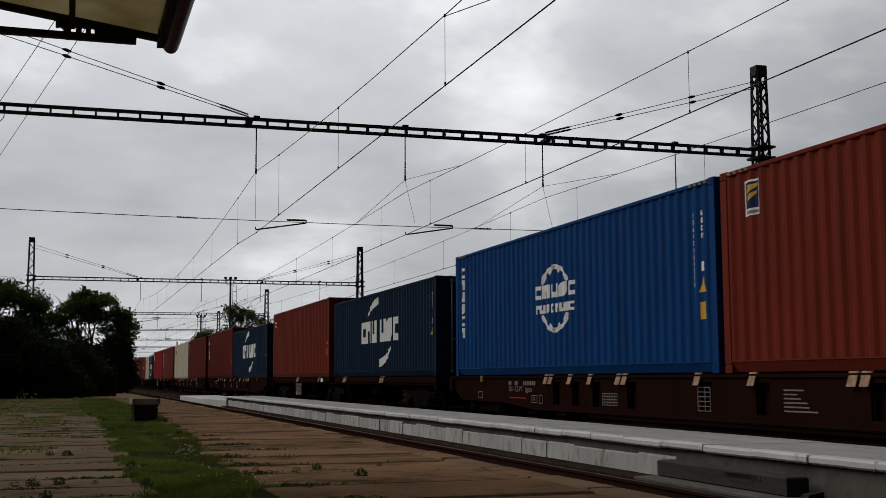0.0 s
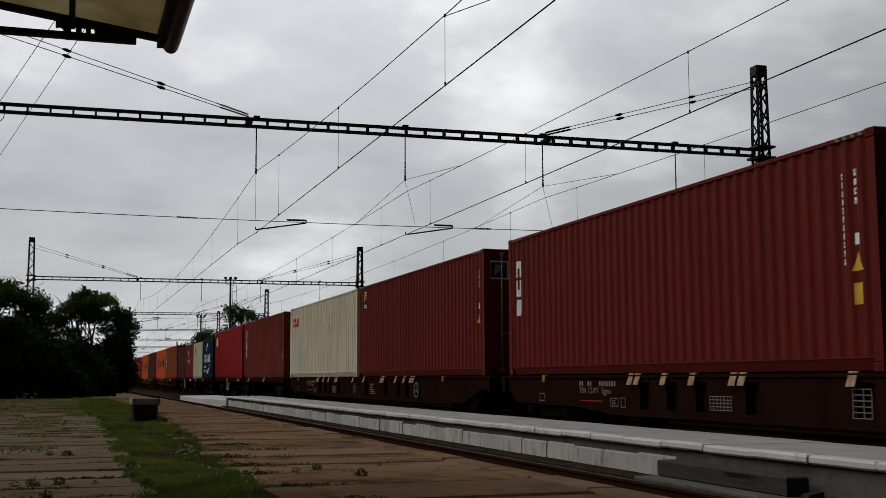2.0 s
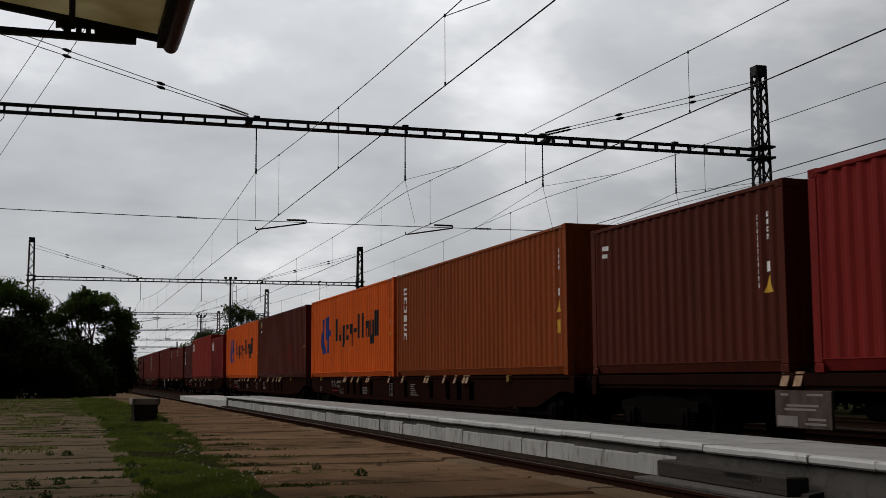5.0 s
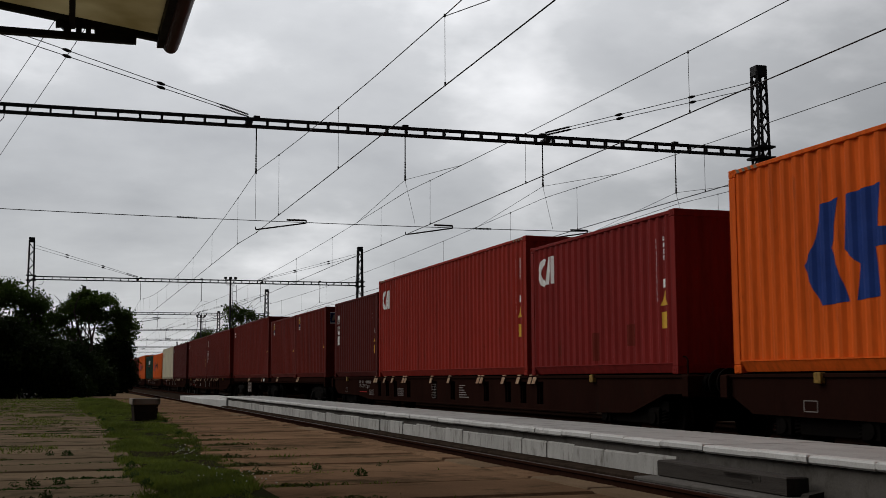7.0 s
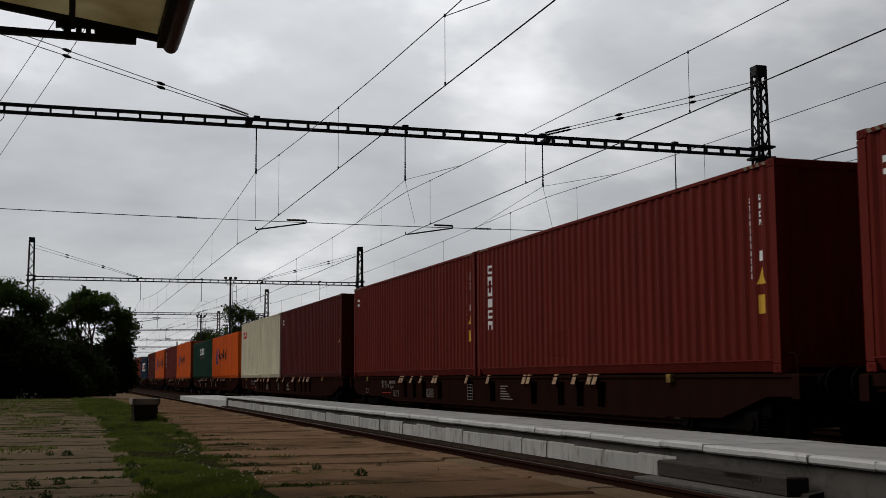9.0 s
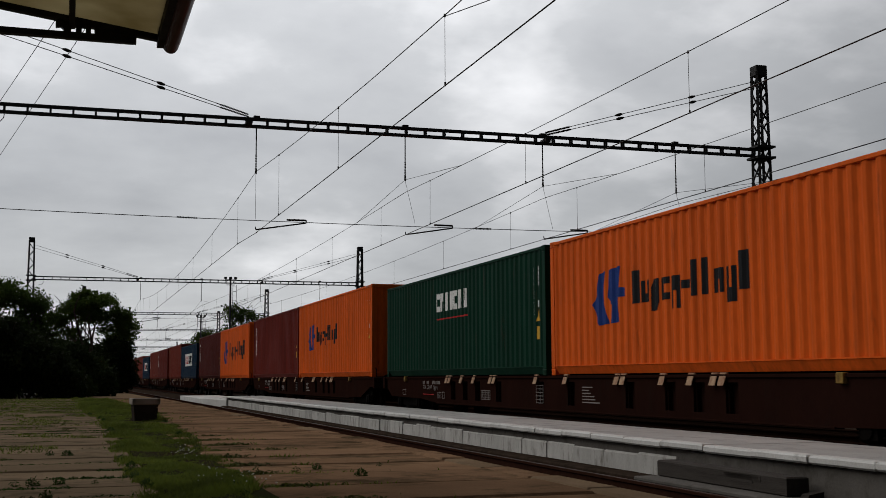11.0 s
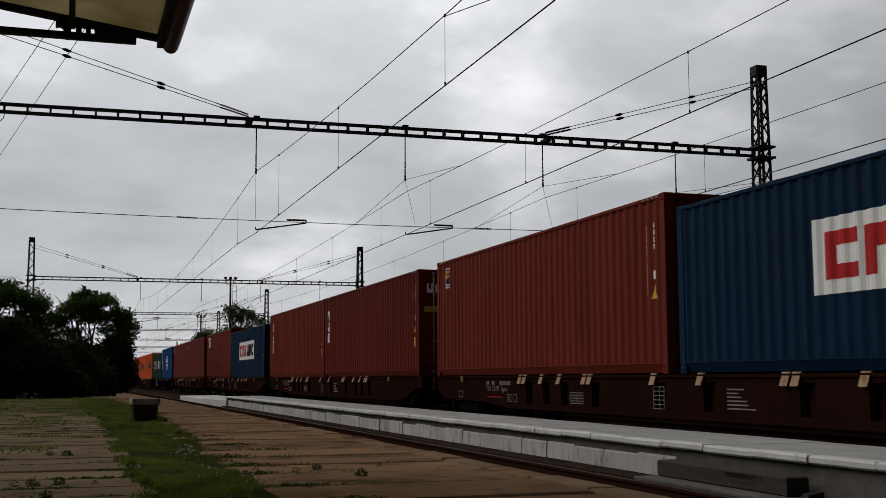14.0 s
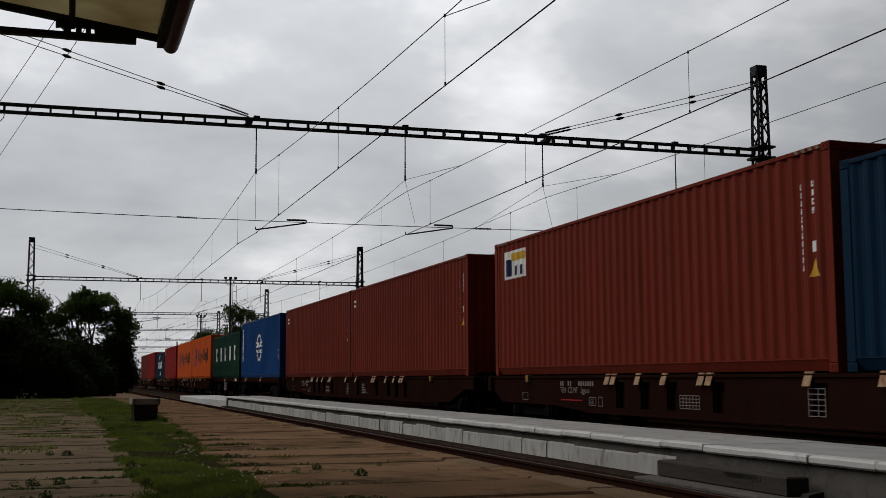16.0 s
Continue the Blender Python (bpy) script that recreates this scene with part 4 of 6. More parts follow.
def wagon_meshes():
    bogie_parts()
    # lower edge of the sill along the wagon: a deep belly, a step over each bogie, a high end
    EDGE_Y, EDGE_Z = (-12.6, -11.84, -10.65, -9.0, 7.6, 9.0, 12.0, 12.6), (0.85, 0.84, 0.52, 0.48, 0.48, 0.57, 0.60, 0.87)
    low = lambda y: float(np.interp(y, EDGE_Y, EDGE_Z))
    s = Shape()
    # the set-back web, then the outer plates between the slots, with a lip above and below each slot
    ys = list(EDGE_Y)
    s.prism([(y, 1.12) for y in (ys[-1], ys[0])] + [(y, low(y) + 0.01) for y in ys], 0, -1.06, -1.045)
    cuts = []
    for m in SLOTS:
        for sg in (-1, 1):
            c = sg * m - 0.20
            cuts.append((c - 0.17, c + 0.17))
    cuts.sort()
    edges = [-12.6] + [e for c in cuts for e in c] + [12.6]
    for i in range(0, len(edges), 2):
        a, b = edges[i], edges[i + 1]
        mid = [y for y in ys if a < y < b]
        s.prism([(b, 1.10), (a, 1.10)] + [(y, low(y)) for y in [a] + mid + [b]], 0, -1.17, -1.13)
    for a, b in cuts:
        s.box(-1.17, -1.13, a, b, 0.49, 0.585)
        s.box(-1.17, -1.13, a, b, 1.03, 1.10)
        for y in (a + 0.02, b - 0.02):
            s.box(-1.13, -1.06, y - 0.012, y + 0.012, 0.55, 1.08)
    s.box(-1.2, -1.02, -12.65, 12.65, 1.095, 1.148, 0.008)
    s.box(-1.19, -1.04, -9.0, 7.6, 0.462, 0.492, 0.006)
    WM["side_sill"] = s.mesh("side_sill", WAGON)
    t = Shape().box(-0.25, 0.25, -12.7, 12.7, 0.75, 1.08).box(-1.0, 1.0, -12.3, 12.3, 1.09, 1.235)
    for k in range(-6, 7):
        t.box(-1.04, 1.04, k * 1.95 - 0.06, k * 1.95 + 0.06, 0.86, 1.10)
    WM["centre_sill"] = t.mesh("centre_sill", UNDER_SHADE)
    s = Shape()
    s.box(-1.2, -1.05, -12.65, -0.45, 0.985, 1.148, 0.01).box(-1.2, -1.05, 0.45, 12.65, 0.985, 1.148, 0.01)
    s.box(-1.16, -1.08, -12.65, 12.65, 0.93, 0.985)
    WM["slim_sill"] = s.mesh("side_sill", WAGON)
    WM["headstock"] = Shape().box(-1.25, 1.25, -0.09, 0.09, 0.80, 1.14, 0.02).mesh("headstock", WAGON)
    WM["buffer"] = Shape().tube((0, 0, 0), (0, 0.42, 0), 0.09, n=14).tube((0, 0.42, 0), (0, 0.46, 0), 0.22, n=20).tube((0, -0.02, 0), (0, 0.2, 0), 0.13, n=14).mesh("buffer", UNDER_SHADE)
    c = Shape()
    for k in range(4):
        c.ring((0, 0.12 + k * 0.14, -0.04 * k), k % 2 * 2, 0.035, 0.07, 0.03, 10)
    WM["coupling"] = c.mesh("coupling", UNDER_SHADE)
    f = Shape().prism([(-1.235, 0.985), (-1.245, 0.985), (-1.19, 1.152), (-1.17, 1.152)], 1, -0.085, 0.085)
    f.tube((-1.17, -0.1, 1.155), (-1.17, 0.1, 1.155), 0.018, n=8)
    WM["spigot_flap"] = f.mesh("spigot_flap", FLAP)
    WM["spigot_lug"] = Shape().box(-1.24, -1.16, -0.07, 0.07, 1.02, 1.16, 0.01).mesh("spigot_lug", SPIGOT)
    h = Shape().ring((-1.24, 0, 0), 0, 0.185, 0.21, 0.022, 26)
    for k in range(3):
        a = radians(90 + 120 * k)
        h.bar((-1.24, 0, 0), (-1.24, 0.19 * math.cos(a), 0.19 * math.sin(a)), 0.02)
    h.tube((-1.26, 0, 0), (-1.1, 0, 0), 0.025, n=10)
    WM["brake_wheel"] = h.mesh("brake_wheel", STEEL)
    r = Shape().path([(-1.12, 0, 1.10), (-1.12, 0.0, 1.36), (-1.12, 0.06, 1.42), (-1.12, 0.46, 1.44)], 0.015, 6)
    WM["shunter_rail"] = r.mesh("shunter_rail", WAGON)
    x = -1.174
    g = Shape()
    for k in range(6):
        g.box(x, x + 0.004, -0.18, 0.18, 0.60 + k * 0.07, 0.612 + k * 0.07)
    for yy in (-0.18, -0.03, 0.18):
        g.box(x, x + 0.004, yy - 0.006, yy + 0.006, 0.60, 0.96)
    WM["load_table"] = g.mesh("load_table", GREY_MARK)
    g = Shape()
    for k, w in enumerate((0.45, 0.3, 0.38, 0.52, 0.56, 0.74)):
        g.box(x, x + 0.004, 0.3 - w, 0.3, 0.92 - k * 0.055, 0.94 - k * 0.055)
    WM["inspection_note"] = g.mesh("inspection_note", GREY_MARK)
    g = Shape()
    for k in range(5):
        g.box(x, x + 0.004, -0.3, 0.3, 0.62 + k * 0.05, 0.632 + k * 0.05)
    for k in range(7):
        g.box(x, x + 0.004, -0.3 + k * 0.1 - 0.005, -0.3 + k * 0.1 + 0.005, 0.62, 0.832)
    WM["data_grid"] = g.mesh("data_grid", GREY_MARK)
    g = Shape()
    for a, n in ((0.0, 2), (0.36, 2), (0.85, 7)):
        for k in range(n):
            g.box(x, x + 0.004, -a - 0.075 - k * 0.10 + 0.02, -a - k * 0.10, 0.955, 1.04)
    WM["wagon_number"] = g.mesh("wagon_number", GREY_MARK)
    g = Shape()
    for k in range(13):
        g.box(x, x + 0.004, -k * 0.075 - 0.055, -k * 0.075, 0.70, 0.72)
    WM["notice_line"] = g.mesh("notice_line", RED_MARK)
    for nm, w, h0 in (("framed_sign", 0.30, 0.15), ("small_framed_sign", 0.17, 0.17)):
        g = Shape().box(x, x + 0.004, -w / 2, w / 2, h0 / 2 - 0.012, h0 / 2).box(x, x + 0.004, -w / 2, w / 2, -h0 / 2, -h0 / 2 + 0.012)
        g.box(x, x + 0.004, -w / 2, -w / 2 + 0.012, -h0 / 2, h0 / 2).box(x, x + 0.004, w / 2 - 0.012, w / 2, -h0 / 2, h0 / 2)
        WM[nm] = g.mesh(nm, GREY_MARK)
    WM["class_letters"] = curve_text("TEN  CZ-MT   Sggnss", 0.150)
    WM["ge_letters"] = curve_text("GE", 0.115)
    WM["hung_panel"] = Shape().box(-1.2, -1.16, -0.61, 0.61, 0.44, 0.93, 0.01).mesh("hung_panel", PANEL_GREY)
    WM["panel_plate"] = Shape().box(-1.206, -1.2, 0.10, 0.57, 0.465, 0.60).mesh("panel_plate", GREY_MARK)
    g = Shape()
    for k, (a, b, z) in enumerate(((0.30, 0.48, 0.86), (-0.45, -0.10, 0.86), (-0.35, 0.35, 0.72), (-0.30, 0.40, 0.67), (-0.50, -0.12, 0.55), (-0.50, -0.05, 0.49))):
        g.box(-1.205, -1.2, a, b, z, z + 0.03)
    WM["panel_note"] = g.mesh("panel_note", GREY_MARK)
    WM["white_plate"] = Shape().box(-1.212, -1.2, -0.19, 0.19, 0.99, 1.12, 0.003).mesh("white_plate", WHITE)
    WM["step"] = Shape().bar((-1.16, -0.25, 1.05), (-1.16, -0.25, 0.40), 0.03).bar((-1.16, 0.25, 1.05), (-1.16, 0.25, 0.40), 0.03).box(-1.2, -1.08, -0.26, 0.26, 0.39, 0.42).box(-1.2, -1.08, -0.26, 0.26, 0.72, 0.75).mesh("step", UNDER_SHADE)
    WM["brake_tank"] = Shape().tube((-0.7, -0.6, 0.72), (-0.7, 0.6, 0.72), 0.17, n=16).mesh("brake_tank", UNDER_SHADE)


wagon_meshes()


def wagon(articulated, y, hand_wheel=False):
    """A container wagon whose middle is at y."""
    if articulated:
        w = thing("container_wagon", "dark brown articulated container wagon with slim side sills", "railway wagon", "wagons of the freight train")
    else:
        w = thing("container_wagon", "dirty brown container wagon with deep fish-belly side sills", "railway wagon", "wagons of the freight train")
    sill = WM["slim_sill"] if articulated else WM["side_sill"]
    part("side_sill", sill, None, w)
    part("side_sill", sill, None, w, at=pose(0, 0, 0, 0, 0, 180))
    part("centre_sill", WM["centre_sill"], None, w)
    for q, rz in ((-12.62, 0), (12.62, 180)):
        part("headstock", WM["headstock"], None, w, at=pose(0, q, 0))
        for x in (-0.875, 0.875):
            part("buffer", WM["buffer"], None, w, at=pose(x, q, 1.02, 0, 0, 180 + rz))
        part("coupling", WM["coupling"], None, w, at=pose(0, q, 0.98, 0, 0, 180 + rz))
    for b in ((-10.6, 0.0, 10.6) if articulated else (-10.45, 10.45)):
        bogie(w, b)
    lug = lambda q: part("spigot_flap", WM["spigot_flap"], None, w, at=pose(0, q, 0))
    if articulated:
        for q in (-7.2, -6.95, -2.2, -1.95, 2.3, 6.45, 6.75):
            lug(q)
        panel = part("hung_panel", WM["hung_panel"], None, w, "rust-streaked hanging panel with pale notes", at=pose(0, 6.4, 0))
        part("panel_plate", WM["panel_plate"], None, panel)
        tagged(part("panel_note", WM["panel_note"], None, panel), kind="stuff")
        part("white_plate", WM["white_plate"], None, w, at=pose(0, 1.75, 0))
        part("step", WM["step"], None, w, at=pose(0, 0.45, 0))
        part("step", WM["step"], None, w, at=pose(0, -12.3, 0))
        for q in (-5, 5):
            part("brake_tank", WM["brake_tank"], None, w, at=pose(0, q, 0))
    else:
        for sg in (-1, 1):
            for k, m in enumerate(SLOTS):
                lug(sg * m)
                if k in (1, 4):
                    lug(sg * m + 0.24)
        for q in (-9.2, 10.4):
            part("spigot_lug", WM["spigot_lug"], None, w, "yellow folded spigot", at=pose(0, q, 0))
        if hand_wheel:
            part("brake_wheel", WM["brake_wheel"], None, w, "pale spoked hand brake wheel", at=pose(0, -6.85, 0.80))
        tagged(part("load_table", WM["load_table"], None, w, at=pose(0, 0.62, 0)), kind="stuff")
        tagged(part("data_grid", WM["data_grid"], None, w, at=pose(0, 3.85, 0)), kind="stuff")
        tagged(part("inspection_note", WM["inspection_note"], None, w, at=pose(0, -1.75, 0)), kind="stuff")
        tagged(part("wagon_number", WM["wagon_number"], None, w, at=pose(0, 8.82, 0)), kind="stuff")
        part("class_letters", WM["class_letters"], None, w, at=Matrix.Translation((-1.174, 8.82, 0.825)) @ ON_SIDE)
        tagged(part("notice_line", WM["notice_line"], None, w, at=pose(0, 8.78, -0.02)), kind="stuff")
        fs = part("framed_sign", WM["framed_sign"], None, w, at=pose(0, 7.36, 0.68))
        part("ge_letters", WM["ge_letters"], None, fs, at=Matrix.Translation((-1.174, 0.09, -0.042)) @ ON_SIDE)
        part("framed_sign", WM["small_framed_sign"], None, w, at=pose(0, 7.02, 0.68))
        part("framed_sign", WM["framed_sign"], None, w, at=pose(0, 10.65, 0.73))
        part("brake_tank", WM["brake_tank"], None, w, at=pose(0, -3, 0))
    for q in (-12.5, 12.0):
        part("shunter_rail", WM["shunter_rail"], None, w, at=pose(0, q, 0))
    MOVING.append((w, TRAIN_X, y, 0.0))
    return w


# first and last load of each wagon; articulated wagons apart
DEEP_WAGONS = ((0, 1), (4, 5), (6, 7), (14, 15), (16, 17), (18, 20), (24, 25), (26, 27), (28, 29), (30, 31), (32, 33), (34, 35), (36, 37), (38, 39), (40, 41), (44, 45), (46, 47), (48, 49))
SLIM_WAGONS = ((2, 3), (8, 9), (10, 13), (21, 23), (42, 43))
for pairs, slim in ((DEEP_WAGONS, False), (SLIM_WAGONS, True)):
    for first, last in pairs:
        wagon(slim, (LOAD[first][0] + LOAD[last][0] + LOAD[last][1]) / 2, first == 6)



# ---- overhead line ----
GANTRIES = (-24.2, 35.3, 94.8, 143.0, 191.0, 238.0, 292.0, 350.0)
MAST_L, MAST_R = -2.85, 22.8
WIRES_X = (5.26, 9.94, 14.60, 19.45)


def mast_mesh():
    s = Shape()
    h, w0, w1 = 12.0, 0.31, 0.17
    at = lambda z: w0 + (w1 - w0) * z / h
    for sx in (-1, 1):
        for sy in (-1, 1):
            s.bar((sx * w0, sy * w0, -0.2), (sx * w1, sy * w1, h - 0.3), 0.085)
    n = 22
    for k in range(n):
        z0, z1 = k * (h - 0.5) / n, (k + 1) * (h - 0.5) / n
        a, b = at(z0), at(z1)
        f = 1 if k % 2 else -1
        for q in (-1, 1):
            s.bar((f * a, q * a, z0), (-f * b, q * b, z1), 0.045)
            s.bar((q * a, f * a, z0), (q * b, -f * b, z1), 0.045)
    return s.mesh("lattice", MAST)


MAST_MESH = mast_mesh()
MAST_CAP = Shape().box(-0.21, 0.21, -0.21, 0.21, 11.55, 11.92, 0.02).mesh("cap", MAST)
MAST_FOOT = Shape().box(-0.6, 0.6, -0.6, 0.6, -0.3, 0.12, 0.04).mesh("foundation", BLOCK)
MAST_CLAMP = Shape().box(-0.36, 0.36, -0.36, 0.36, 8.60, 8.68).box(-0.36, 0.36, -0.36, 0.36, 8.98, 9.05).mesh("clamp", MAST)


def beam_mesh(left, right):
    s = Shape()
    a, b = left + 0.3, right - 0.3
    for y in (-0.07, 0.07):
        for z in (8.715, 8.94):
            s.box(a, b, y - 0.03, y + 0.03, z - 0.036, z + 0.036)
    n = int((b - a) / 0.62)
    for k in range(n + 1):
        x = a + (b - a) * k / n
        for y in (-0.07, 0.07):
            s.box(x - 0.03, x + 0.03, y - 0.025, y + 0.025, 8.75, 8.9)
        for z in (8.715, 8.94):
            s.box(x - 0.03, x + 0.03, -0.07, 0.07, z - 0.02, z + 0.02)
    return s.mesh("beam", MAST)


MAST_L_FAR, MAST_R_FAR = 1.6, 30.0
BEAM_MESH, BEAM_SHORT, BEAM_LONG = beam_mesh(MAST_L, MAST_R), beam_mesh(MAST_L_FAR, MAST_R), beam_mesh(MAST_L_FAR, MAST_R_FAR)


def insulator(s, a, b, r=0.045):
    """A string of sheds from a to b, inside a Shape."""
    a, b = Vector(a), Vector(b)
    n = max(3, int((b - a).length / 0.045))
    for k in range(n):
        p, q = a.lerp(b, k / n), a.lerp(b, (k + 0.55) / n)
        s.tube(p, q, r, r * 0.6, n=7)
    s.tube(a, b, r * 0.4, n=5)


def stay_mesh(x0, x1):
    s = Shape()
    for y, dz in ((-0.03, 0.0), (0.03, 0.24)):
        a, b = Vector((x0, y, 11.12 + dz)), Vector((x1, y, 9.0 + dz * 0.35))
        s.tube(a, b, 0.012, n=5)
        for t in (0.31, 0.66):
            s.tube(a.lerp(b, t - 0.016), a.lerp(b, t), 0.03, 0.055, n=8).tube(a.lerp(b, t), a.lerp(b, t + 0.016), 0.055, 0.03, n=8)
        insulator(s, a.lerp(b, 0.89), b, 0.04)
    return s.mesh("stay", WIRE)


STAY_L, STAY_R = stay_mesh(MAST_L + 0.2, 5.02), stay_mesh(MAST_R - 0.2, 14.71)
s = Shape().tube((0, 0, 8.68), (0, 0, 7.85), 0.018, n=6)
insulator(s, (0, 0, 7.85), (0, 0, 7.40), 0.034)
s.tube((0, 0, 7.42), (0, 0, 7.27), 0.03, n=6)
s.box(-0.09, 0.09, -0.09, 0.09, 8.98, 9.04)
HANGER = s.mesh("hanger", WIRE)
s = Shape().tube((0.02, 0, 5.57), (1.55, 0, 5.82), 0.022, n=6)
s.tube((1.55, 0, 5.82), (1.55, 0, 5.90), 0.02, n=6)
s.tube((0.02, 0, 5.57), (0.0, 0, 5.66), 0.016, n=6)
s.tube((0.95, 0, 5.9), (1.55, 0, 5.9), 0.03, n=6)
ARM = s.mesh("registration_arm", WIRE)
def cross_mesh(left, right):
    s = Shape().path([(left + 0.3 + (right - left - 0.6) * i / 12, 0, 5.94 - 0.11 * 4 * (i / 12) * (1 - i / 12)) for i in range(13)], 0.011, 5)
    insulator(s, (2.95, 0, 5.868), (3.55, 0, 5.858), 0.035)
    insulator(s, (12.2, 0, 5.834), (12.8, 0, 5.838), 0.035)
    return s.mesh("cross_wire", WIRE)


CROSS, CROSS_SHORT, CROSS_LONG = cross_mesh(MAST_L, MAST_R), cross_mesh(MAST_L_FAR, MAST_R), cross_mesh(MAST_L_FAR, MAST_R_FAR)
LINK = Shape().tube((0, 0, 7.27), (0.32, 0, 5.92), 0.006, n=4).mesh("link_wire", WIRE)
LINK_STRAIGHT = Shape().tube((0, 0, 7.27), (0, 0, 5.90), 0.006, n=4).mesh("link_wire", WIRE)
COLLAR = Shape().ring((0, 0, 8.8), 1, 0.02, 0.10, 0.5, 8).mesh("stay_collar", MAST)
LOOP = Shape().path([(-1.9, -0.24, 8.7), (-1.92, -0.24, 8.5), (-2.05, -0.24, 8.34), (-2.3, -0.24, 8.28)], 0.014, 5).mesh("jumper_loop", WIRE)

for gy in GANTRIES:
    g = thing("catenary_gantry", "dark lattice steel gantry that carries the overhead line", "gantry", "gantries over the tracks", at=pose(0, gy, 0))
    wide, long = gy < 120, gy > 200
    for x in (MAST_L if wide else MAST_L_FAR, MAST_R_FAR if long else MAST_R):
        m = part("mast", MAST_MESH, None, g, "dark riveted lattice mast", at=pose(x, 0, 0))
        part("cap", MAST_CAP, None, m)
        part("clamp", MAST_CLAMP, None, m)
        part("foundation", MAST_FOOT, None, m, "grey concrete foundation")
    part("beam", BEAM_MESH if wide else BEAM_LONG if long else BEAM_SHORT, None, g)
    if not long:
        part("stay", STAY_R, None, g)
    if wide:
        part("stay", STAY_L, None, g)
        part("jumper_loop", LOOP, None, g)
    for x in (5.02, 14.71):
        part("stay_collar", COLLAR, None, g, at=pose(x, 0, 0))
    for k, x in enumerate(WIRES_X):
        part("hanger", HANGER, None, g, at=pose(x, 0, 0))
        part("registration_arm", ARM, None, g, at=pose(x, 0, 0))
        part("link_wire", LINK_STRAIGHT if k == 0 else LINK, None, g, at=pose(x, 0, 0))
    part("cross_wire", CROSS if wide else CROSS_LONG if long else CROSS_SHORT, None, g)

for k, x in enumerate(WIRES_X):
    line = thing("overhead_line", "thin dark contact wire hung by droppers from a sagging wire", "overhead wire", "wires over the tracks")
    cw, ms = [], []
    # the first wire hangs straight from the gantries, the others from a bridle that spans each of them
    high, dip = (7.33, 0.92) if k == 0 else (6.90, 0.33)
    for i, (a, b) in enumerate(zip(GANTRIES, GANTRIES[1:])):
        n = 16
        sag = dip * ((b - a) / 59.5) ** 2
        low = 5.455 if k == 0 and i == 0 else 5.56
        pts = [(x, a + (b - a) * j / n, high - sag * 4 * (j / n) * (1 - j / n)) for j in range(n + 1)]
        ms += pts if i == len(GANTRIES) - 2 else pts[:-1]
        cw += [(x, a, low if i != 1 or k else 5.455), (x, a + 3.8, low)] + ([(x, b, low)] if i == len(GANTRIES) - 2 else [])
        y, step = (a + 3.92, 7.35) if k == 0 else (a + 3.9, 7.56) if i == 0 else (a + 3.0, 7.75)
        while y < b - 2.0:
            t = (y - a) / (b - a)
            z = high - sag * 4 * t * (1 - t)
            d = Shape().tube((x, y, low), (x, y, z), 0.0045, n=4, caps=False).tube((x, y, low - 0.01), (x, y, low + 0.05), 0.016, n=5).tube((x, y, z - 0.03), (x, y, z + 0.02), 0.016, n=5)
            part("dropper", d, WIRE, line)
            y += step
        if k:
            t0, t1 = 1 - 5.6 / (b - a), 6.5 / (b - a)
            z0, z1 = high - sag * 4 * t0 * (1 - t0), high - sag * 4 * t1 * (1 - t1)
            part("bridle_wire", Shape().tube((x, b - 5.6, z0), (x, b, 7.30), 0.0075, n=5), WIRE, line)
            part("bridle_wire", Shape().tube((x, a, 7.30), (x, a + 6.5, z1), 0.0075, n=5), WIRE, line)
    if k == 0:
        part("anchor_rope", Shape().tube((x, 16.48, 6.52), (x, 10.8, 5.46), 0.0075, n=5), WIRE, line)
    part("contact_wire", Shape().path(cw, 0.0105, 6), WIRE, line)
    part("carrier_wire", Shape().path(ms, 0.0085, 5), WIRE, line)

for a, b in (((-2.05, 35.27, 9.0), (-0.51, 26.95, 9.0)), ((-2.48, 43.89, 9.0), (-0.02, 28.42, 9.0))):
    a, b = Vector(a), Vector(b)
    d = (b - a).normalized()
    f = thing("feeder_wire", "thin dark feeder wire that crosses over the platform", "overhead wire", "feeder wires")
    part("wire", Shape().tube(a - d * 40, b + d * 35, 0.009, n=5), WIRE, f)


# ---- poles behind the train ----
def lamp_pole(x, y, h, arms):
    p = thing("lamp_pole", "slim grey steel yard lamp pole with lamps", "lamp post", "poles beside the tracks", at=pose(x, y, -0.16))
    part("pole", Shape().tube((0, 0, 0), (0, 0, h), 0.16, 0.10, n=10), MAST, p)
    part("crossarm", Shape().bar((-arms, 0, h - 0.15), (arms, 0, h - 0.15), 0.10).bar((-arms * 0.8, 0, h - 0.7), (arms * 0.8, 0, h - 0.7), 0.07), MAST, p)
    for q in (-arms, 0.0, arms):
        part("lamp_head", Shape().box(q - 0.15, q + 0.15, -0.2, 0.2, h - 0.08, h + 0.18, 0.04), MAST, p)
    l = Shape()
    for q in (-0.2, 0.2):
        l.bar((0.45 + q, 0, 0), (0.45 + q, 0, h - 0.7), 0.04)
    for k in range(int(h / 0.5)):
        l.bar((0.25, 0, k * 0.5 + 0.3), (0.65, 0, k * 0.5 + 0.3), 0.03)
    part("ladder", l, MAST, p)


lamp_pole(16.75, 130.0, 12.2, 0.55)
lamp_pole(17.4, 166.0, 9.9, 0.5)


# ---- station canopy and an unseen wall added to hold back western light ----
canopy = thing("platform_canopy", "dark iron platform canopy with yellowed panels and red gutter", "canopy", kind="structure")
C_END, C_NEAR = 9.36, -16.0
slope = lambda x: 3.735 + (0.66 - x) * 0.138


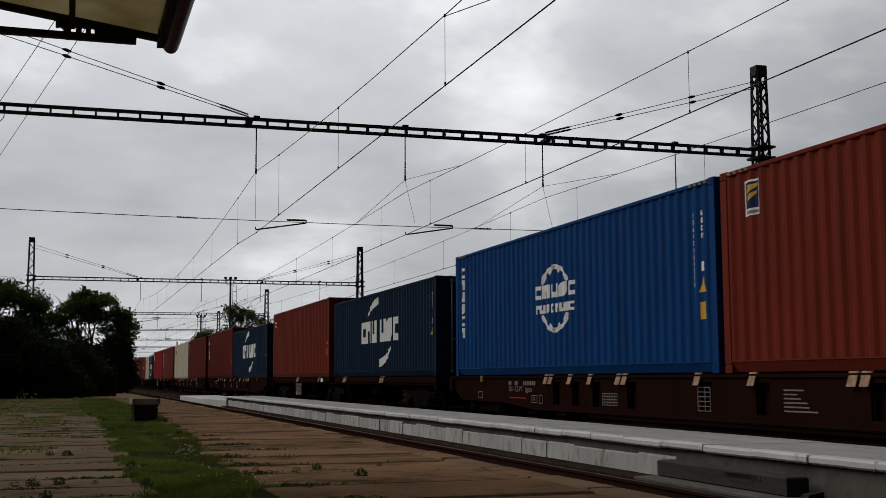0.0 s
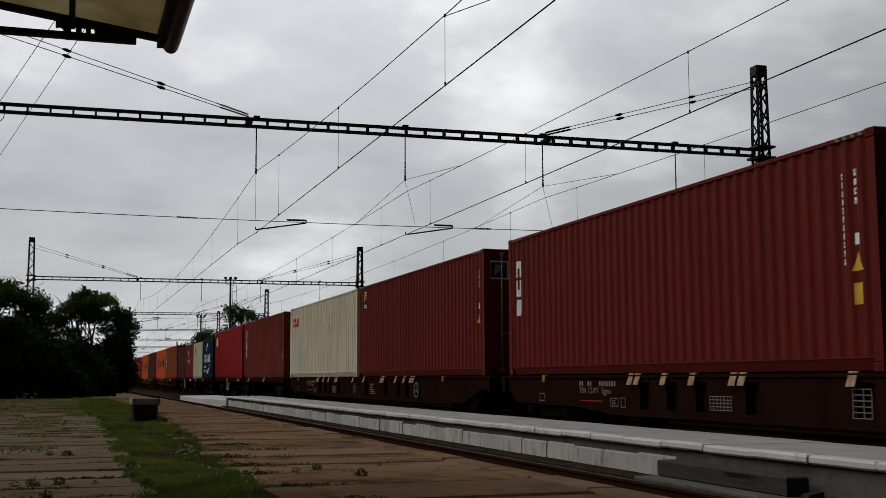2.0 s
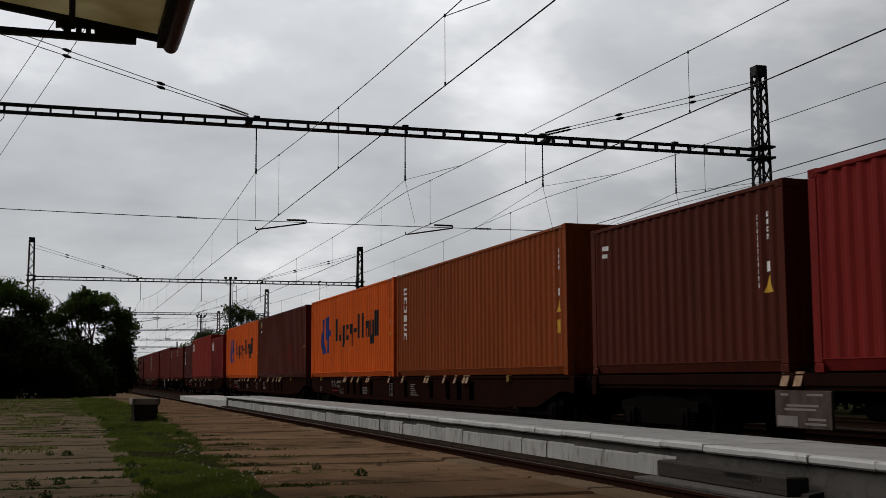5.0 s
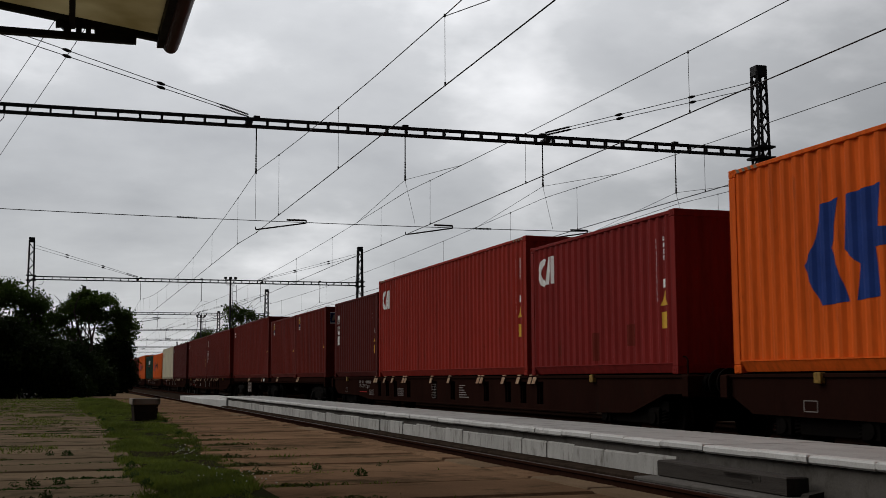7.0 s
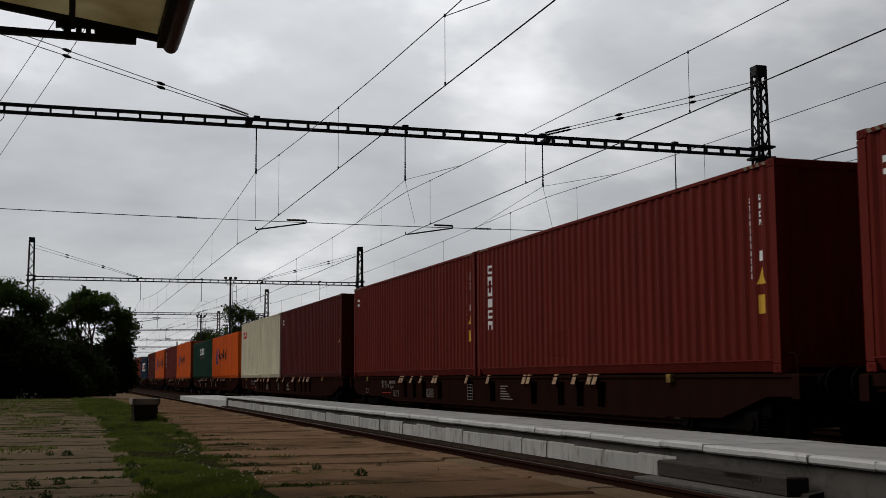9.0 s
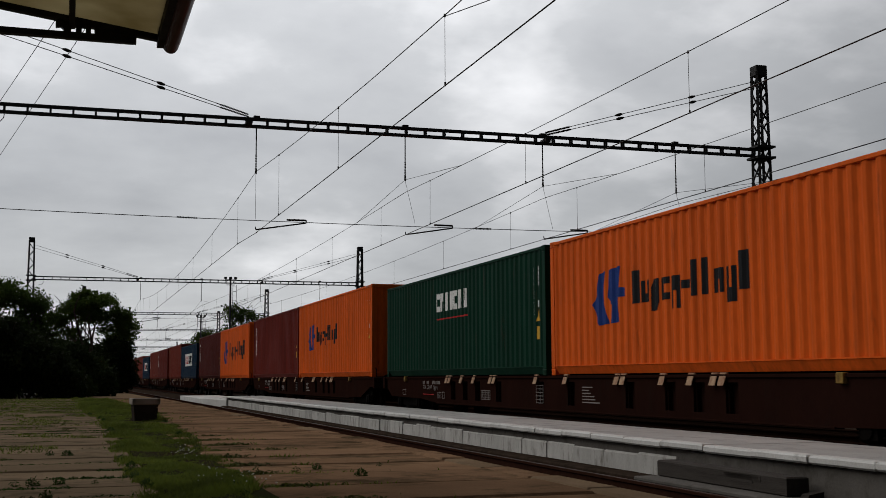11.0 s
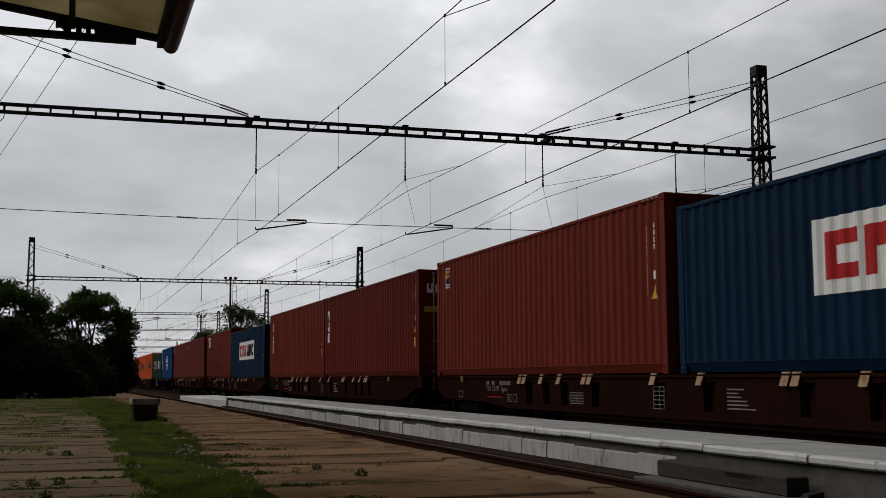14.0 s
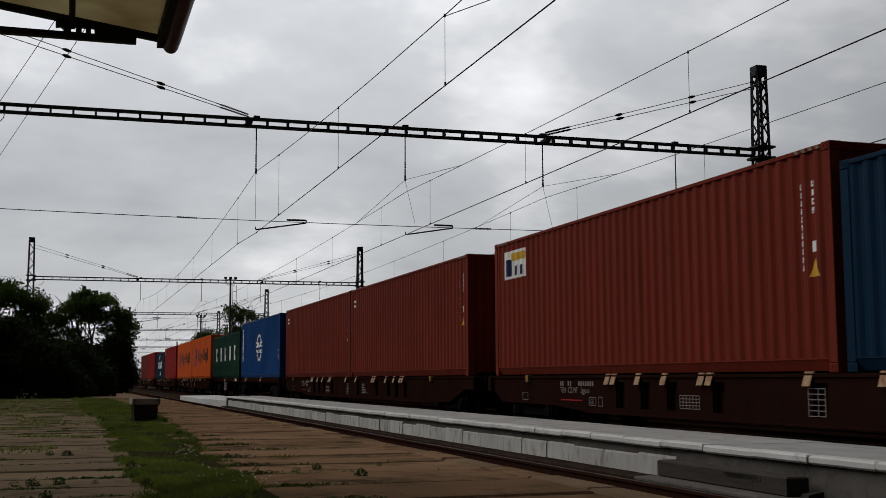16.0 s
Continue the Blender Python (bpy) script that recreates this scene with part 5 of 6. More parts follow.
def canopy_parts():
    for k in range(10):
        x1, x0 = 0.65 - k * 0.69, 0.65 - (k + 1) * 0.69
        for j in range(12):
            y1, y0 = C_END - 0.06 - j * 2.1, C_END - 0.06 - (j + 1) * 2.1
            z0, z1 = slope(x0) + 0.06, slope(x1) + 0.06
            s = Shape().add([(x0, y0, z0), (x1, y0, z1), (x1, y1, z1), (x0, y1, z0), (x0, y0, z0 + 0.012), (x1, y0, z1 + 0.012), (x1, y1, z1 + 0.012), (x0, y1, z0 + 0.012)],
                            [(3, 2, 1, 0), (4, 5, 6, 7), (0, 1, 5, 4), (1, 2, 6, 5), (2, 3, 7, 6), (3, 0, 4, 7)])
            part("roof_panel", s, PANEL, canopy)
        x = x0
        part("purlin", Shape().box(x - 0.022, x + 0.022, C_NEAR, C_END, slope(x) - 0.02, slope(x) + 0.06), CANOPY_IRON, canopy)
    part("edge_beam", Shape().box(0.60, 0.655, C_NEAR, C_END, slope(0.6) - 0.03, slope(0.6) + 0.09), CANOPY_IRON, canopy)
    g = Shape()
    n = 14
    pts = [(0.708 + 0.066 * math.cos(radians(180 + 180 * i / n)), 3.760 + 0.085 * math.sin(radians(180 + 180 * i / n))) for i in range(n + 1)]
    inner = [(0.708 + 0.056 * math.cos(radians(360 - 180 * i / n)), 3.760 + 0.075 * math.sin(radians(360 - 180 * i / n))) for i in range(n + 1)]
    g.prism(pts + inner, 1, C_NEAR, C_END)
    g.tube((0.770, C_NEAR, 3.765), (0.770, C_END, 3.765), 0.012, n=8)
    gut = part("gutter", g, GUTTER, canopy, "dark red half-round gutter")
    part("gutter_end", Shape().prism([(a, b) for a, b in pts], 1, C_END - 0.01, C_END + 0.004), GUTTER, gut)
    part("fascia", Shape().box(0.657, 0.675, C_NEAR, C_END, 3.70, 3.95), GUTTER, canopy, "dark red fascia board")
    # brackets: a sloping upper chord, a level lower chord, a pierced web at the tip
    for y in (C_END - 0.06, C_END - 3.9, C_END - 7.8, C_END - 11.7):
        b = Shape()
        top = lambda x: slope(x) + 0.055
        bot = lambda x: 3.712 + (0.44 - x) * 0.004
        b.prism([(-5.6, top(-5.6)), (0.65, top(0.65)), (0.65, top(0.65) - 0.045), (-5.6, top(-5.6) - 0.055)], 1, y - 0.035, y + 0.035)
        b.prism([(-5.6, bot(-5.6) - 0.015), (0.44, bot(0.44) + 0.005), (0.44, bot(0.44) + 0.05), (-5.6, bot(-5.6) + 0.04)], 1, y - 0.035, y + 0.035)
        # round end of the opening
        arc = [(-0.16 + 0.06 * math.cos(radians(90 - 180 * i / 10)), 3.773 + 0.038 * math.sin(radians(90 - 180 * i / 10))) for i in range(11)]
        for (xa, za), (xb, zb) in zip(arc, arc[1:]):
            b.prism([(xa, za), (xb, zb), (-0.085, zb), (-0.085, za)], 1, y - 0.03, y + 0.03)
        b.prism([(-0.16, 3.80), (-0.085, 3.811), (-0.085, top(-0.085) - 0.02), (-0.16, top(-0.16) - 0.02)], 1, y - 0.03, y + 0.03)
        xs = (-0.085, -0.045, -0.012, 0.032, 0.062, 0.100, 0.126, 0.42)
        for i, (xa, xb) in enumerate(zip(xs, xs[1:])):
            if i % 2:
                b.prism([(xa, 3.714), (xb, 3.714), (xb, 3.752), (xa, 3.752)], 1, y - 0.03, y + 0.03)
                b.prism([(xa, 3.812), (xb, 3.812), (xb, top(xb) - 0.02), (xa, top(xa) - 0.02)], 1, y - 0.03, y + 0.03)
            else:
                b.prism([(xa, 3.714), (xb, 3.714), (xb, top(xb) - 0.01), (xa, top(xa) - 0.01)], 1, y - 0.03, y + 0.03)
        part("bracket", b, CANOPY_IRON, canopy)
    for y in (-12.0, -4.0):
        part("post", Shape().tube((-3.9, y, NEAR_TOP), (-3.9, y, 4.3), 0.09, n=12).box(-4.1, -3.7, y - 0.2, y + 0.2, NEAR_TOP, NEAR_TOP + 0.15, 0.02), CANOPY_IRON, canopy)


canopy_parts()
tagged(part("wall_west", Shape().box(-6.1, -5.7, -16, 9.4, 0.3, 7.5), SLAB), "plain unseen wall under the canopy, added to hold back western light", "wall", kind="structure")


# ---- a small shed roof among the shrubs ----
shed = thing("shed", "dark low shed half hidden behind shrubs", "shed", at=pose(-6.4, 56.0, -0.23))
part("wall", Shape().box(-2.6, 2.6, -2, 2, 0, 2.9), TIMBER, shed)
part("roof", Shape().prism([(-3.0, 4.25), (3.0, 3.05), (3.0, 3.2), (-3.0, 4.42)], 1, -2.4, 2.4), ROOF, shed, "sloping dark roof with a pale edge")
part("verge_board", Shape().prism([(-3.0, 4.25), (3.0, 3.05), (3.0, 3.22), (-3.0, 4.44)], 1, -2.46, -2.4), STEEL, shed)


# ---- trees and shrubs ----
def leaf_cloud(name, blobs, count, size, seed, mat, parent, core=0.88, tufts=9):
    """Many small leaves in clumps on the shells of the blobs (x, y, z, radius x, y, z), with gaps and an uneven outline."""
    rg = np.random.RandomState(seed)
    more = []
    for b in blobs:
        for _ in range(tufts):
            d = rg.normal(size=3)
            d /= np.linalg.norm(d)
            d[2] = abs(d[2]) * 0.9 - 0.25
            k = rg.uniform(0.24, 0.46)
            more.append(tuple(b[i] + d[i] * b[3 + i] * rg.uniform(0.85, 1.12) for i in range(3)) + (b[3] * k * 1.25, b[4] * k * 1.25, b[5] * k * 0.8))
    blobs = [tuple(b[:3]) + tuple(q * core for q in b[3:]) for b in blobs] + more
    vol = np.array([b[3] * b[5] for b in blobs], float)
    pick = rg.choice(len(blobs), max(1, count // 14), p=vol / vol.sum())
    B = np.array(blobs)[pick]
    d = rg.normal(size=(len(pick), 3))
    d /= np.linalg.norm(d, axis=1)[:, None]
    r = rg.uniform(0.05, 1.0, len(pick))[:, None] ** 0.40 * (1.0 + 0.07 * rg.normal(size=(len(pick), 1)))
    centre = B[:, :3] + d * r * B[:, 3:]
    spread = 1.7 * size * rg.uniform(0.5, 1.5, (len(pick), 1))
    P = (centre[:, None, :] + np.clip(rg.normal(size=(len(pick), 14, 3)), -1.5, 1.5) * spread[:, None, :]).reshape(-1, 3)
    n = len(P)
    a = rg.normal(size=(n, 3)); a /= np.linalg.norm(a, axis=1)[:, None]
    b = np.cross(a, rg.normal(size=(n, 3))); b /= np.linalg.norm(b, axis=1)[:, None]
    s = size * rg.uniform(0.55, 1.3, (n, 1))
    V = np.stack([P - a * s, P + b * s * 0.55, P + a * s, P - b * s * 0.55], axis=1).reshape(-1, 3)
    F = np.arange(4 * n).reshape(-1, 4)
    me = bpy.data.meshes.new(name)
    me.from_pydata(V.tolist(), [], F.tolist())
    me.materials.append(mat)
    ob = part(name, me, None, parent)
    return tagged(ob, kind="stuff")


def limb(s, a, b, r0, r1, rg, depth):
    a, b = Vector(a), Vector(b)
    m = a.lerp(b, 0.5) + Vector((rg.uniform(-1, 1), rg.uniform(-1, 1), rg.uniform(-0.3, 0.3))) * (b - a).length * 0.08
    s.tube(a, m, r0, (r0 + r1) / 2, n=8, caps=False).tube(m, b, (r0 + r1) / 2, r1, n=8, caps=False)
    if depth:
        for k in range(3):
            t = rg.uniform(0.45, 1.0)
            p = a.lerp(b, t)
            d = (b - a) * 0.35 + Vector((rg.uniform(-1, 1), rg.uniform(-1, 1), rg.uniform(-0.2, 0.3))) * (b - a).length * 0.28
            limb(s, p, p + d, r1 * 0.9, r1 * 0.35, rg, depth - 1)


def tree(x, y, z, height, trunk_h, radius, seed, blobs, count, size, mat=None, label="broad-leaved tree with a dense dark green crown"):
    t = thing("tree", label, "tree", "trees round the station", at=pose(x, y, z))
    rg = random.Random(seed)
    s = Shape()
    limb(s, (0, 0, -0.1), (rg.uniform(-0.2, 0.2), 0, trunk_h), radius, radius * 0.7, rg, 0)
    for k in range(5):
        a = rg.uniform(0, math.tau)
        limb(s, (0, 0, trunk_h * rg.uniform(0.75, 1.0)), (math.cos(a) * height * 0.22, math.sin(a) * height * 0.22, trunk_h + (height - trunk_h) * rg.uniform(0.45, 0.8)), radius * 0.55, radius * 0.2, rg, 1)
    part("trunk", s, BARK, t)
    leaf_cloud("crown", blobs, count, size, seed, mat or LEAF, t, core=0.58, tufts=15)
    return t


def shrub(x, y, z, blobs, count, size, seed, mat=None, label="dense green shrub beside the platform, leaves darkened for shade"):
    t = thing("shrub", label, "shrub", "shrubs by the platform", at=pose(x, y, z))
    rg = random.Random(seed)
    s = Shape()
    for k in range(9):
        a = rg.uniform(0, math.tau)
        b = rg.choice(blobs)
        limb(s, (0.2 * math.cos(a), 0.2 * math.sin(a), -0.1), (b[0] * 0.8, b[1], b[2] * 0.9), 0.05, 0.02, rg, 1)
    part("stem", s, BARK, t)
    leaf_cloud("foliage", blobs, count, size, seed, mat or LEAF_SHADED, t)
    return t


G = -0.23
# tall trees at the end of the platform
tree(1.3, 80, G, 7.2, 2.4, 0.22, 11, [(-1.3, 0, 5.5, 0.95, 1.2, 0.75), (-0.4, 0, 6.0, 1.0, 1.2, 0.75), (-0.3, 0.3, 6.7, 0.75, 0.9, 0.42), (0.7, 0, 6.3, 0.85, 1.2, 0.6), (0.3, 0.3, 5.3, 1.0, 1.2, 0.6), (1.5, 0, 5.5, 0.85, 1.2, 0.6), (2.2, 0, 4.9, 0.65, 1.1, 0.55), (1.4, 0.2, 4.5, 0.8, 1.0, 0.4), (-1.9, 0, 4.9, 0.6, 1, 0.5), (-1.2, -0.2, 4.3, 0.6, 0.8, 0.3), (2.5, 0.1, 4.2, 0.4, 0.8, 0.3)], 15000, 0.10)
tree(-3.6, 82, G, 8.0, 2.6, 0.25, 12, [(-1.0, 0, 6.6, 1.6, 1.6, 1.2), (0.5, 0, 6.2, 1.3, 1.4, 1.1), (1.4, 0, 5.3, 1.1, 1.3, 0.9), (-2.4, 0, 5.6, 1.5, 1.5, 1.4), (0.2, 0, 4.6, 1.8, 1.4, 0.9), (-0.4, 0, 7.3, 0.8, 0.9, 0.5), (1.9, 0, 4.3, 1.0, 1.2, 0.8), (1.75, 0, 6.2, 0.7, 1.0, 0.75)], 15000, 0.11)
tree(-9.0, 88, G, 9.5, 2.6, 0.3, 13, [(0, 0, 7, 2.5, 2.2, 2.0), (2.2, 0, 5.6, 1.8, 1.6, 1.6), (-2.2, 0, 5.6, 2.0, 1.6, 1.8)], 9000, 0.16)
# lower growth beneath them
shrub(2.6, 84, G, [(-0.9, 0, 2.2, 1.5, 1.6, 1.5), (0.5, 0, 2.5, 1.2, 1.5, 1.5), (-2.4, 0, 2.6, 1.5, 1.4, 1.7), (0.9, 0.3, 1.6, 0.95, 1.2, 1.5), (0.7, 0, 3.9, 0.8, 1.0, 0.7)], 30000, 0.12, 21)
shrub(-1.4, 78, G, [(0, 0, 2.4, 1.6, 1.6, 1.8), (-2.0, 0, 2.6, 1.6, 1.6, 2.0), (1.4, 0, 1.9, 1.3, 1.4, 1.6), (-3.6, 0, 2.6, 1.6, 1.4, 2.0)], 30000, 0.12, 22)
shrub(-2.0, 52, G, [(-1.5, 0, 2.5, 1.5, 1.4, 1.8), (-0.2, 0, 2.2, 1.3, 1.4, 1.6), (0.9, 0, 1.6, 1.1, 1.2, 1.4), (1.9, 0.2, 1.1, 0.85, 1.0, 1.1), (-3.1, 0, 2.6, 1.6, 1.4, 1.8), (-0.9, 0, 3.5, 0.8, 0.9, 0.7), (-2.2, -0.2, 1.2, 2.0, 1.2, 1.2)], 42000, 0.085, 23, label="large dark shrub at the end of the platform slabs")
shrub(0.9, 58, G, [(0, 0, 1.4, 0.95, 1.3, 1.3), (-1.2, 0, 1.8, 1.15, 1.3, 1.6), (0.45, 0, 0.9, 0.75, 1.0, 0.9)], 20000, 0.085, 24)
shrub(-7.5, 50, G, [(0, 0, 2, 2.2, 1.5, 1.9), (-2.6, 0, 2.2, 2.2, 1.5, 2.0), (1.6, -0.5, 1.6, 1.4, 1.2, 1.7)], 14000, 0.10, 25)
# behind the train
tree(19.4, 140, G, 11.0, 3.5, 0.22, 31, [(-0.6, 0, 8.6, 1.4, 1.5, 1.6), (0.9, 0, 8.2, 1.3, 1.4, 1.4), (-1.5, 0, 9.2, 0.6, 0.8, 0.9), (1.6, 0, 6.8, 1.1, 1.2, 1.3), (-0.9, 0, 6.6, 1.5, 1.3, 1.3), (0.5, 0, 5.2, 1.5, 1.3, 1.2), (2.5, 0, 7.7, 0.9, 1.2, 1.1), (3.3, 0, 6.1, 1.2, 1.2, 1.4), (-2.5, 0, 5.6, 1.3, 1.3, 1.2), (0.6, 0, 6.4, 2.2, 1.3, 1.4)], 11000, 0.13, label="loose birch-like tree with drooping twigs")
tree(22.5, 205, G, 9.5, 2.5, 0.3, 32, [(0, 0, 6.6, 2.4, 2, 1.9), (-3.2, 0, 5.6, 2.0, 2, 1.6), (3.2, 0, 6.4, 2.3, 2, 2.0), (-1.0, 0, 4.2, 3.4, 2, 1.8), (0.4, 0, 8.6, 1.7, 1.5, 1.7), (-1.2, 0, 7.4, 1.3, 1.5, 1.3)], 8500, 0.18)
tree(30.0, 215, G, 10.5, 2.5, 0.3, 33, [(0, 0, 7, 2.6, 2, 2.2), (3.2, 0, 6.0, 2.3, 2, 2.0), (-3.0, 0, 6.0, 2.3, 2, 2.0), (0, 0, 4.0, 4, 2, 2)], 6000, 0.2)
# the distance closes with a belt of wood on both sides
far = tagged(new("far_wood"), "dark belt of distant wood along the horizon", "wood", kind="stuff")
rb = random.Random(5)
blobs = []
for k in range(46):
    blobs.append((-120 + k * 6.2 + rb.uniform(-2, 2), 420 + rb.uniform(-10, 10), 3.2 + rb.uniform(-0.6, 0.6), 5.5, 4, 3.4 + rb.uniform(-0.8, 1.0)))
leaf_cloud("foliage", blobs, 26000, 0.55, 51, LEAF_SHADED, far)


# ---- grass, weeds and small things on the platform ----
def strip(y):
    """Edges of the grassy strip at the distance y along the platform."""
    ky = (0.0, 7.0, 9.0, 12.0, 17.0, 21.0, 27.0, 44.0, 47.0)
    return float(np.interp(y, ky, (0.50, 0.50, 0.48, 0.48, 0.56, 0.60, 0.40, 0.25, 0.2))), float(np.interp(y, ky, (1.00, 1.04, 1.16, 1.26, 1.48, 1.56, 1.62, 1.50, 1.4)))


def grass():
    rg = np.random.RandomState(77)
    V, F = [], []
    def blade(x, y, h, w, lean):
        nonlocal V, F
        k = len(V)
        a = rg.uniform(0, math.tau)
        dx, dy = math.cos(a) * w, math.sin(a) * w
        b = rg.uniform(0, math.tau)
        lx, ly = math.cos(b) * lean * h, math.sin(b) * lean * h
        z = NEAR_TOP - 0.01
        V.extend([(x - dx, y - dy, z), (x + dx, y + dy, z), (x + lx * 0.4 + dx * 0.7, y + ly * 0.4 + dy * 0.7, z + h * 0.6), (x + lx * 0.4 - dx * 0.7, y + ly * 0.4 - dy * 0.7, z + h * 0.6), (x + lx, y + ly, z + h)])
        F.extend([(k, k + 1, k + 2, k + 3), (k + 3, k + 2, k + 4)])
    for _ in range(90000):
        y = 6.2 * (46 / 6.2) ** rg.uniform(0, 1)
        a, b = strip(y)
        x = a + (b - a) * (0.5 + 0.5 * math.copysign(abs(rg.uniform(-1, 1)) ** 0.9, rg.uniform(-1, 1)))
        x += rg.normal() * 0.09
        clump = noise.noise(Vector((x * 2.2, y * 1.1, 0.0)))
        fringe = noise.noise(Vector((x * 5.0, y * 2.4, 7.0)))
        inside = min(x - a, b - x)
        if (clump < -0.10 and rg.uniform() < 0.9) or inside < -0.07 + 0.18 * fringe:
            continue
        blade(x, y, rg.uniform(0.012, 0.050) * (0.75 + 2.6 * max(0, clump)), 0.0032 + 0.00022 * y, rg.uniform(0.2, 1.1))
    for _ in range(42000):
        x, y = rg.uniform(-4.2, 0.8), 12 * (46 / 12) ** rg.uniform(0, 1)
        if noise.noise(Vector((x * 1.1, y * 0.75, 2.0))) > 0.33 - 0.028 * (y - 12) - 0.10 * max(0.0, x):
            blade(x, y, rg.uniform(0.010, 0.045), 0.004 + 0.00022 * y, rg.uniform(0.3, 1.4))
    # tufts along the joints of the slabs
    for i in range(46):
        y = -1.3 + i * 1.0
        if y < 6.5:
            continue
        for _ in range(170):
            x = 1.15 + abs(rg.normal()) * 0.42
            if noise.noise(Vector((x * 1.5, y * 3.1, 4.0))) > -0.05:
                blade(x, y + rg.normal() * 0.035, rg.uniform(0.010, 0.040), 0.004 + 0.0002 * y, rg.uniform(0.3, 1.4))
    lawn, leafy = (V, F), ([], [])
    V, F = leafy
    for i in range(63):
        for k in range(2):
            y = -0.7 + i * 0.74 + (k % 2) * 0.3
            if y < 6.5:
                continue
            for _ in range(640):
                x = rg.uniform(-1.4, 0.62) - 2.0 * k
                if noise.noise(Vector((x * 1.6, y * 2.3, 9.0))) > 0.06:
                    blade(x, y + rg.normal() * 0.045, rg.uniform(0.004, 0.020), 0.007 + 0.0004 * y, rg.uniform(0.6, 1.9))
    for (vs, fs), mat, nm, words in ((lawn, GRASS, "grass", "rough grass in the strip between the slabs"), (leafy, WEED, "moss", "dark moss and weeds in the joints of the slabs")):
        me = bpy.data.meshes.new(nm)
        me.from_pydata(vs, [], fs)
        me.materials.append(mat)
        tagged(part(nm, me, None), words, nm, kind="stuff")


grass()


def weed_mesh(seed, n, h):
    """A low clump of many small leaves on short stems."""
    rg = random.Random(seed)
    s = Shape()
    for _ in range(n):
        a, q = rg.uniform(0, math.tau), rg.uniform(0, 1) ** 0.6
        p = Vector((math.cos(a) * q * h * 0.75, math.sin(a) * q * h * 0.75, h * rg.uniform(0.02, 1.0) * (1.05 - 0.6 * q)))
        d = Vector((rg.uniform(-1, 1), rg.uniform(-1, 1), rg.uniform(-0.2, 1.0))).normalized() * h * rg.uniform(0.10, 0.24)
        w = d.orthogonal().normalized() * d.length * rg.uniform(0.25, 0.45)
        s.add([p - d, p - w, p + d, p + w], [(0, 1, 2, 3)])
        if rg.random() < 0.2:
            s.bar((p.x * 0.3, p.y * 0.3, 0), p, h * 0.025)
    return s.mesh("weed", WEED)


WEEDS = [weed_mesh(61, 60, 0.048), weed_mesh(62, 110, 0.068), weed_mesh(63, 50, 0.036), weed_mesh(64, 90, 0.056)]
rg = random.Random(66)
SPOTS = [(2.02, 8.35, 1), (1.86, 9.12, 3), (1.66, 8.95, 0), (1.40, 9.2, 2), (-0.03, 8.45, 3), (-0.2, 8.4, 1), (0.2, 8.42, 2), (-0.31, 8.36, 0), (-0.10, 7.5, 3), (-0.13, 11.6, 3), (0.02, 11.5, 1), (2.4, 9.3, 2), (1.5, 7.6, 0)]
for x, y, k in SPOTS + [(strip(q)[rg.randrange(2)] + rg.uniform(-0.06, 0.06), q, rg.randrange(4)) for q in [6.8 + i * 0.42 for i in range(44)]]:
    w = tagged(part("weed", WEEDS[k], None, at=pose(x, y, NEAR_TOP - 0.005, 0, 0, rg.uniform(0, 360))), "small leafy weed growing from a slab joint", "weed", "weeds on the platform")


MOSS_GREEN = material("yellow_green_moss", (0.085, 0.098, 0.022), 0.85, second=(0.030, 0.040, 0.011), scale=2.2, bump=0, amount=1.0)


def tuft(s, x, y, n, w, d, h):
    """A low, ragged cushion of small leaves drawn out along a joint."""
    turn = rg.uniform(0, 6)
    for _ in range(n):
        a = rg.gauss(0, 0.42)
        lobe = 0.45 + 0.55 * abs(math.sin(a * 5.1 + turn))
        p = Vector((x + a * w / 2, y + rg.gauss(0, 0.4) * d / 2 * lobe, NEAR_TOP - 0.006 + h * rg.uniform(0.0, 1.0) * lobe))
        e = Vector((rg.uniform(-1, 1), rg.uniform(-1, 1), rg.uniform(-0.1, 0.9))).normalized() * rg.uniform(0.007, 0.018)
        o = e.orthogonal().normalized() * e.length * rg.uniform(0.3, 0.6)
        s.add([p - e, p - o, p + e, p + o], [(0, 1, 2, 3)])


CUSHIONS = Shape()
for x, y in [(1.26 + abs(rg.gauss(0, 0.24)), -1.3 + i + rg.gauss(0, 0.03)) for i in range(8, 27) for _ in range(2)]:
    tuft(CUSHIONS, x, y, rg.randrange(110, 240), rg.uniform(0.25, 0.62), rg.uniform(0.10, 0.15), rg.uniform(0.018, 0.038))
for x, y in [(rg.uniform(-2.8, 0.35), -0.7 + i * 0.74 + rg.gauss(0, 0.03)) for i in range(11, 44) for _ in range(3) if rg.random() < 0.7]:
    tuft(CUSHIONS, x, y, rg.randrange(70, 170), rg.uniform(0.18, 0.65), rg.uniform(0.07, 0.13), rg.uniform(0.012, 0.028))
tagged(part("moss_cushions", CUSHIONS, MOSS_GREEN), "low cushions of moss and weeds along the slab joints", "moss", kind="stuff")

FLOWER = Shape()
for i in range(70):
    x, y = (rg.gauss(1.02, 0.06), rg.gauss(11.0, 0.35)) if i < 36 else (rg.gauss(1.05, 0.10), rg.uniform(7.2, 8.6))
    z = NEAR_TOP + rg.uniform(0.05, 0.12)
    FLOWER.ring((x, y, z - 0.02), 2, 0.0, rg.uniform(0.003, 0.007), 0.004, 5)
tagged(part("flowers", FLOWER, WHITE), "tiny white flowers in the grass strip", "flowers", kind="stuff")


PLANTER_RIM = material("weathered_grey_rim", (0.34, 0.30, 0.26), 0.9, second=(0.17, 0.145, 0.12), scale=6, spec=0.0)


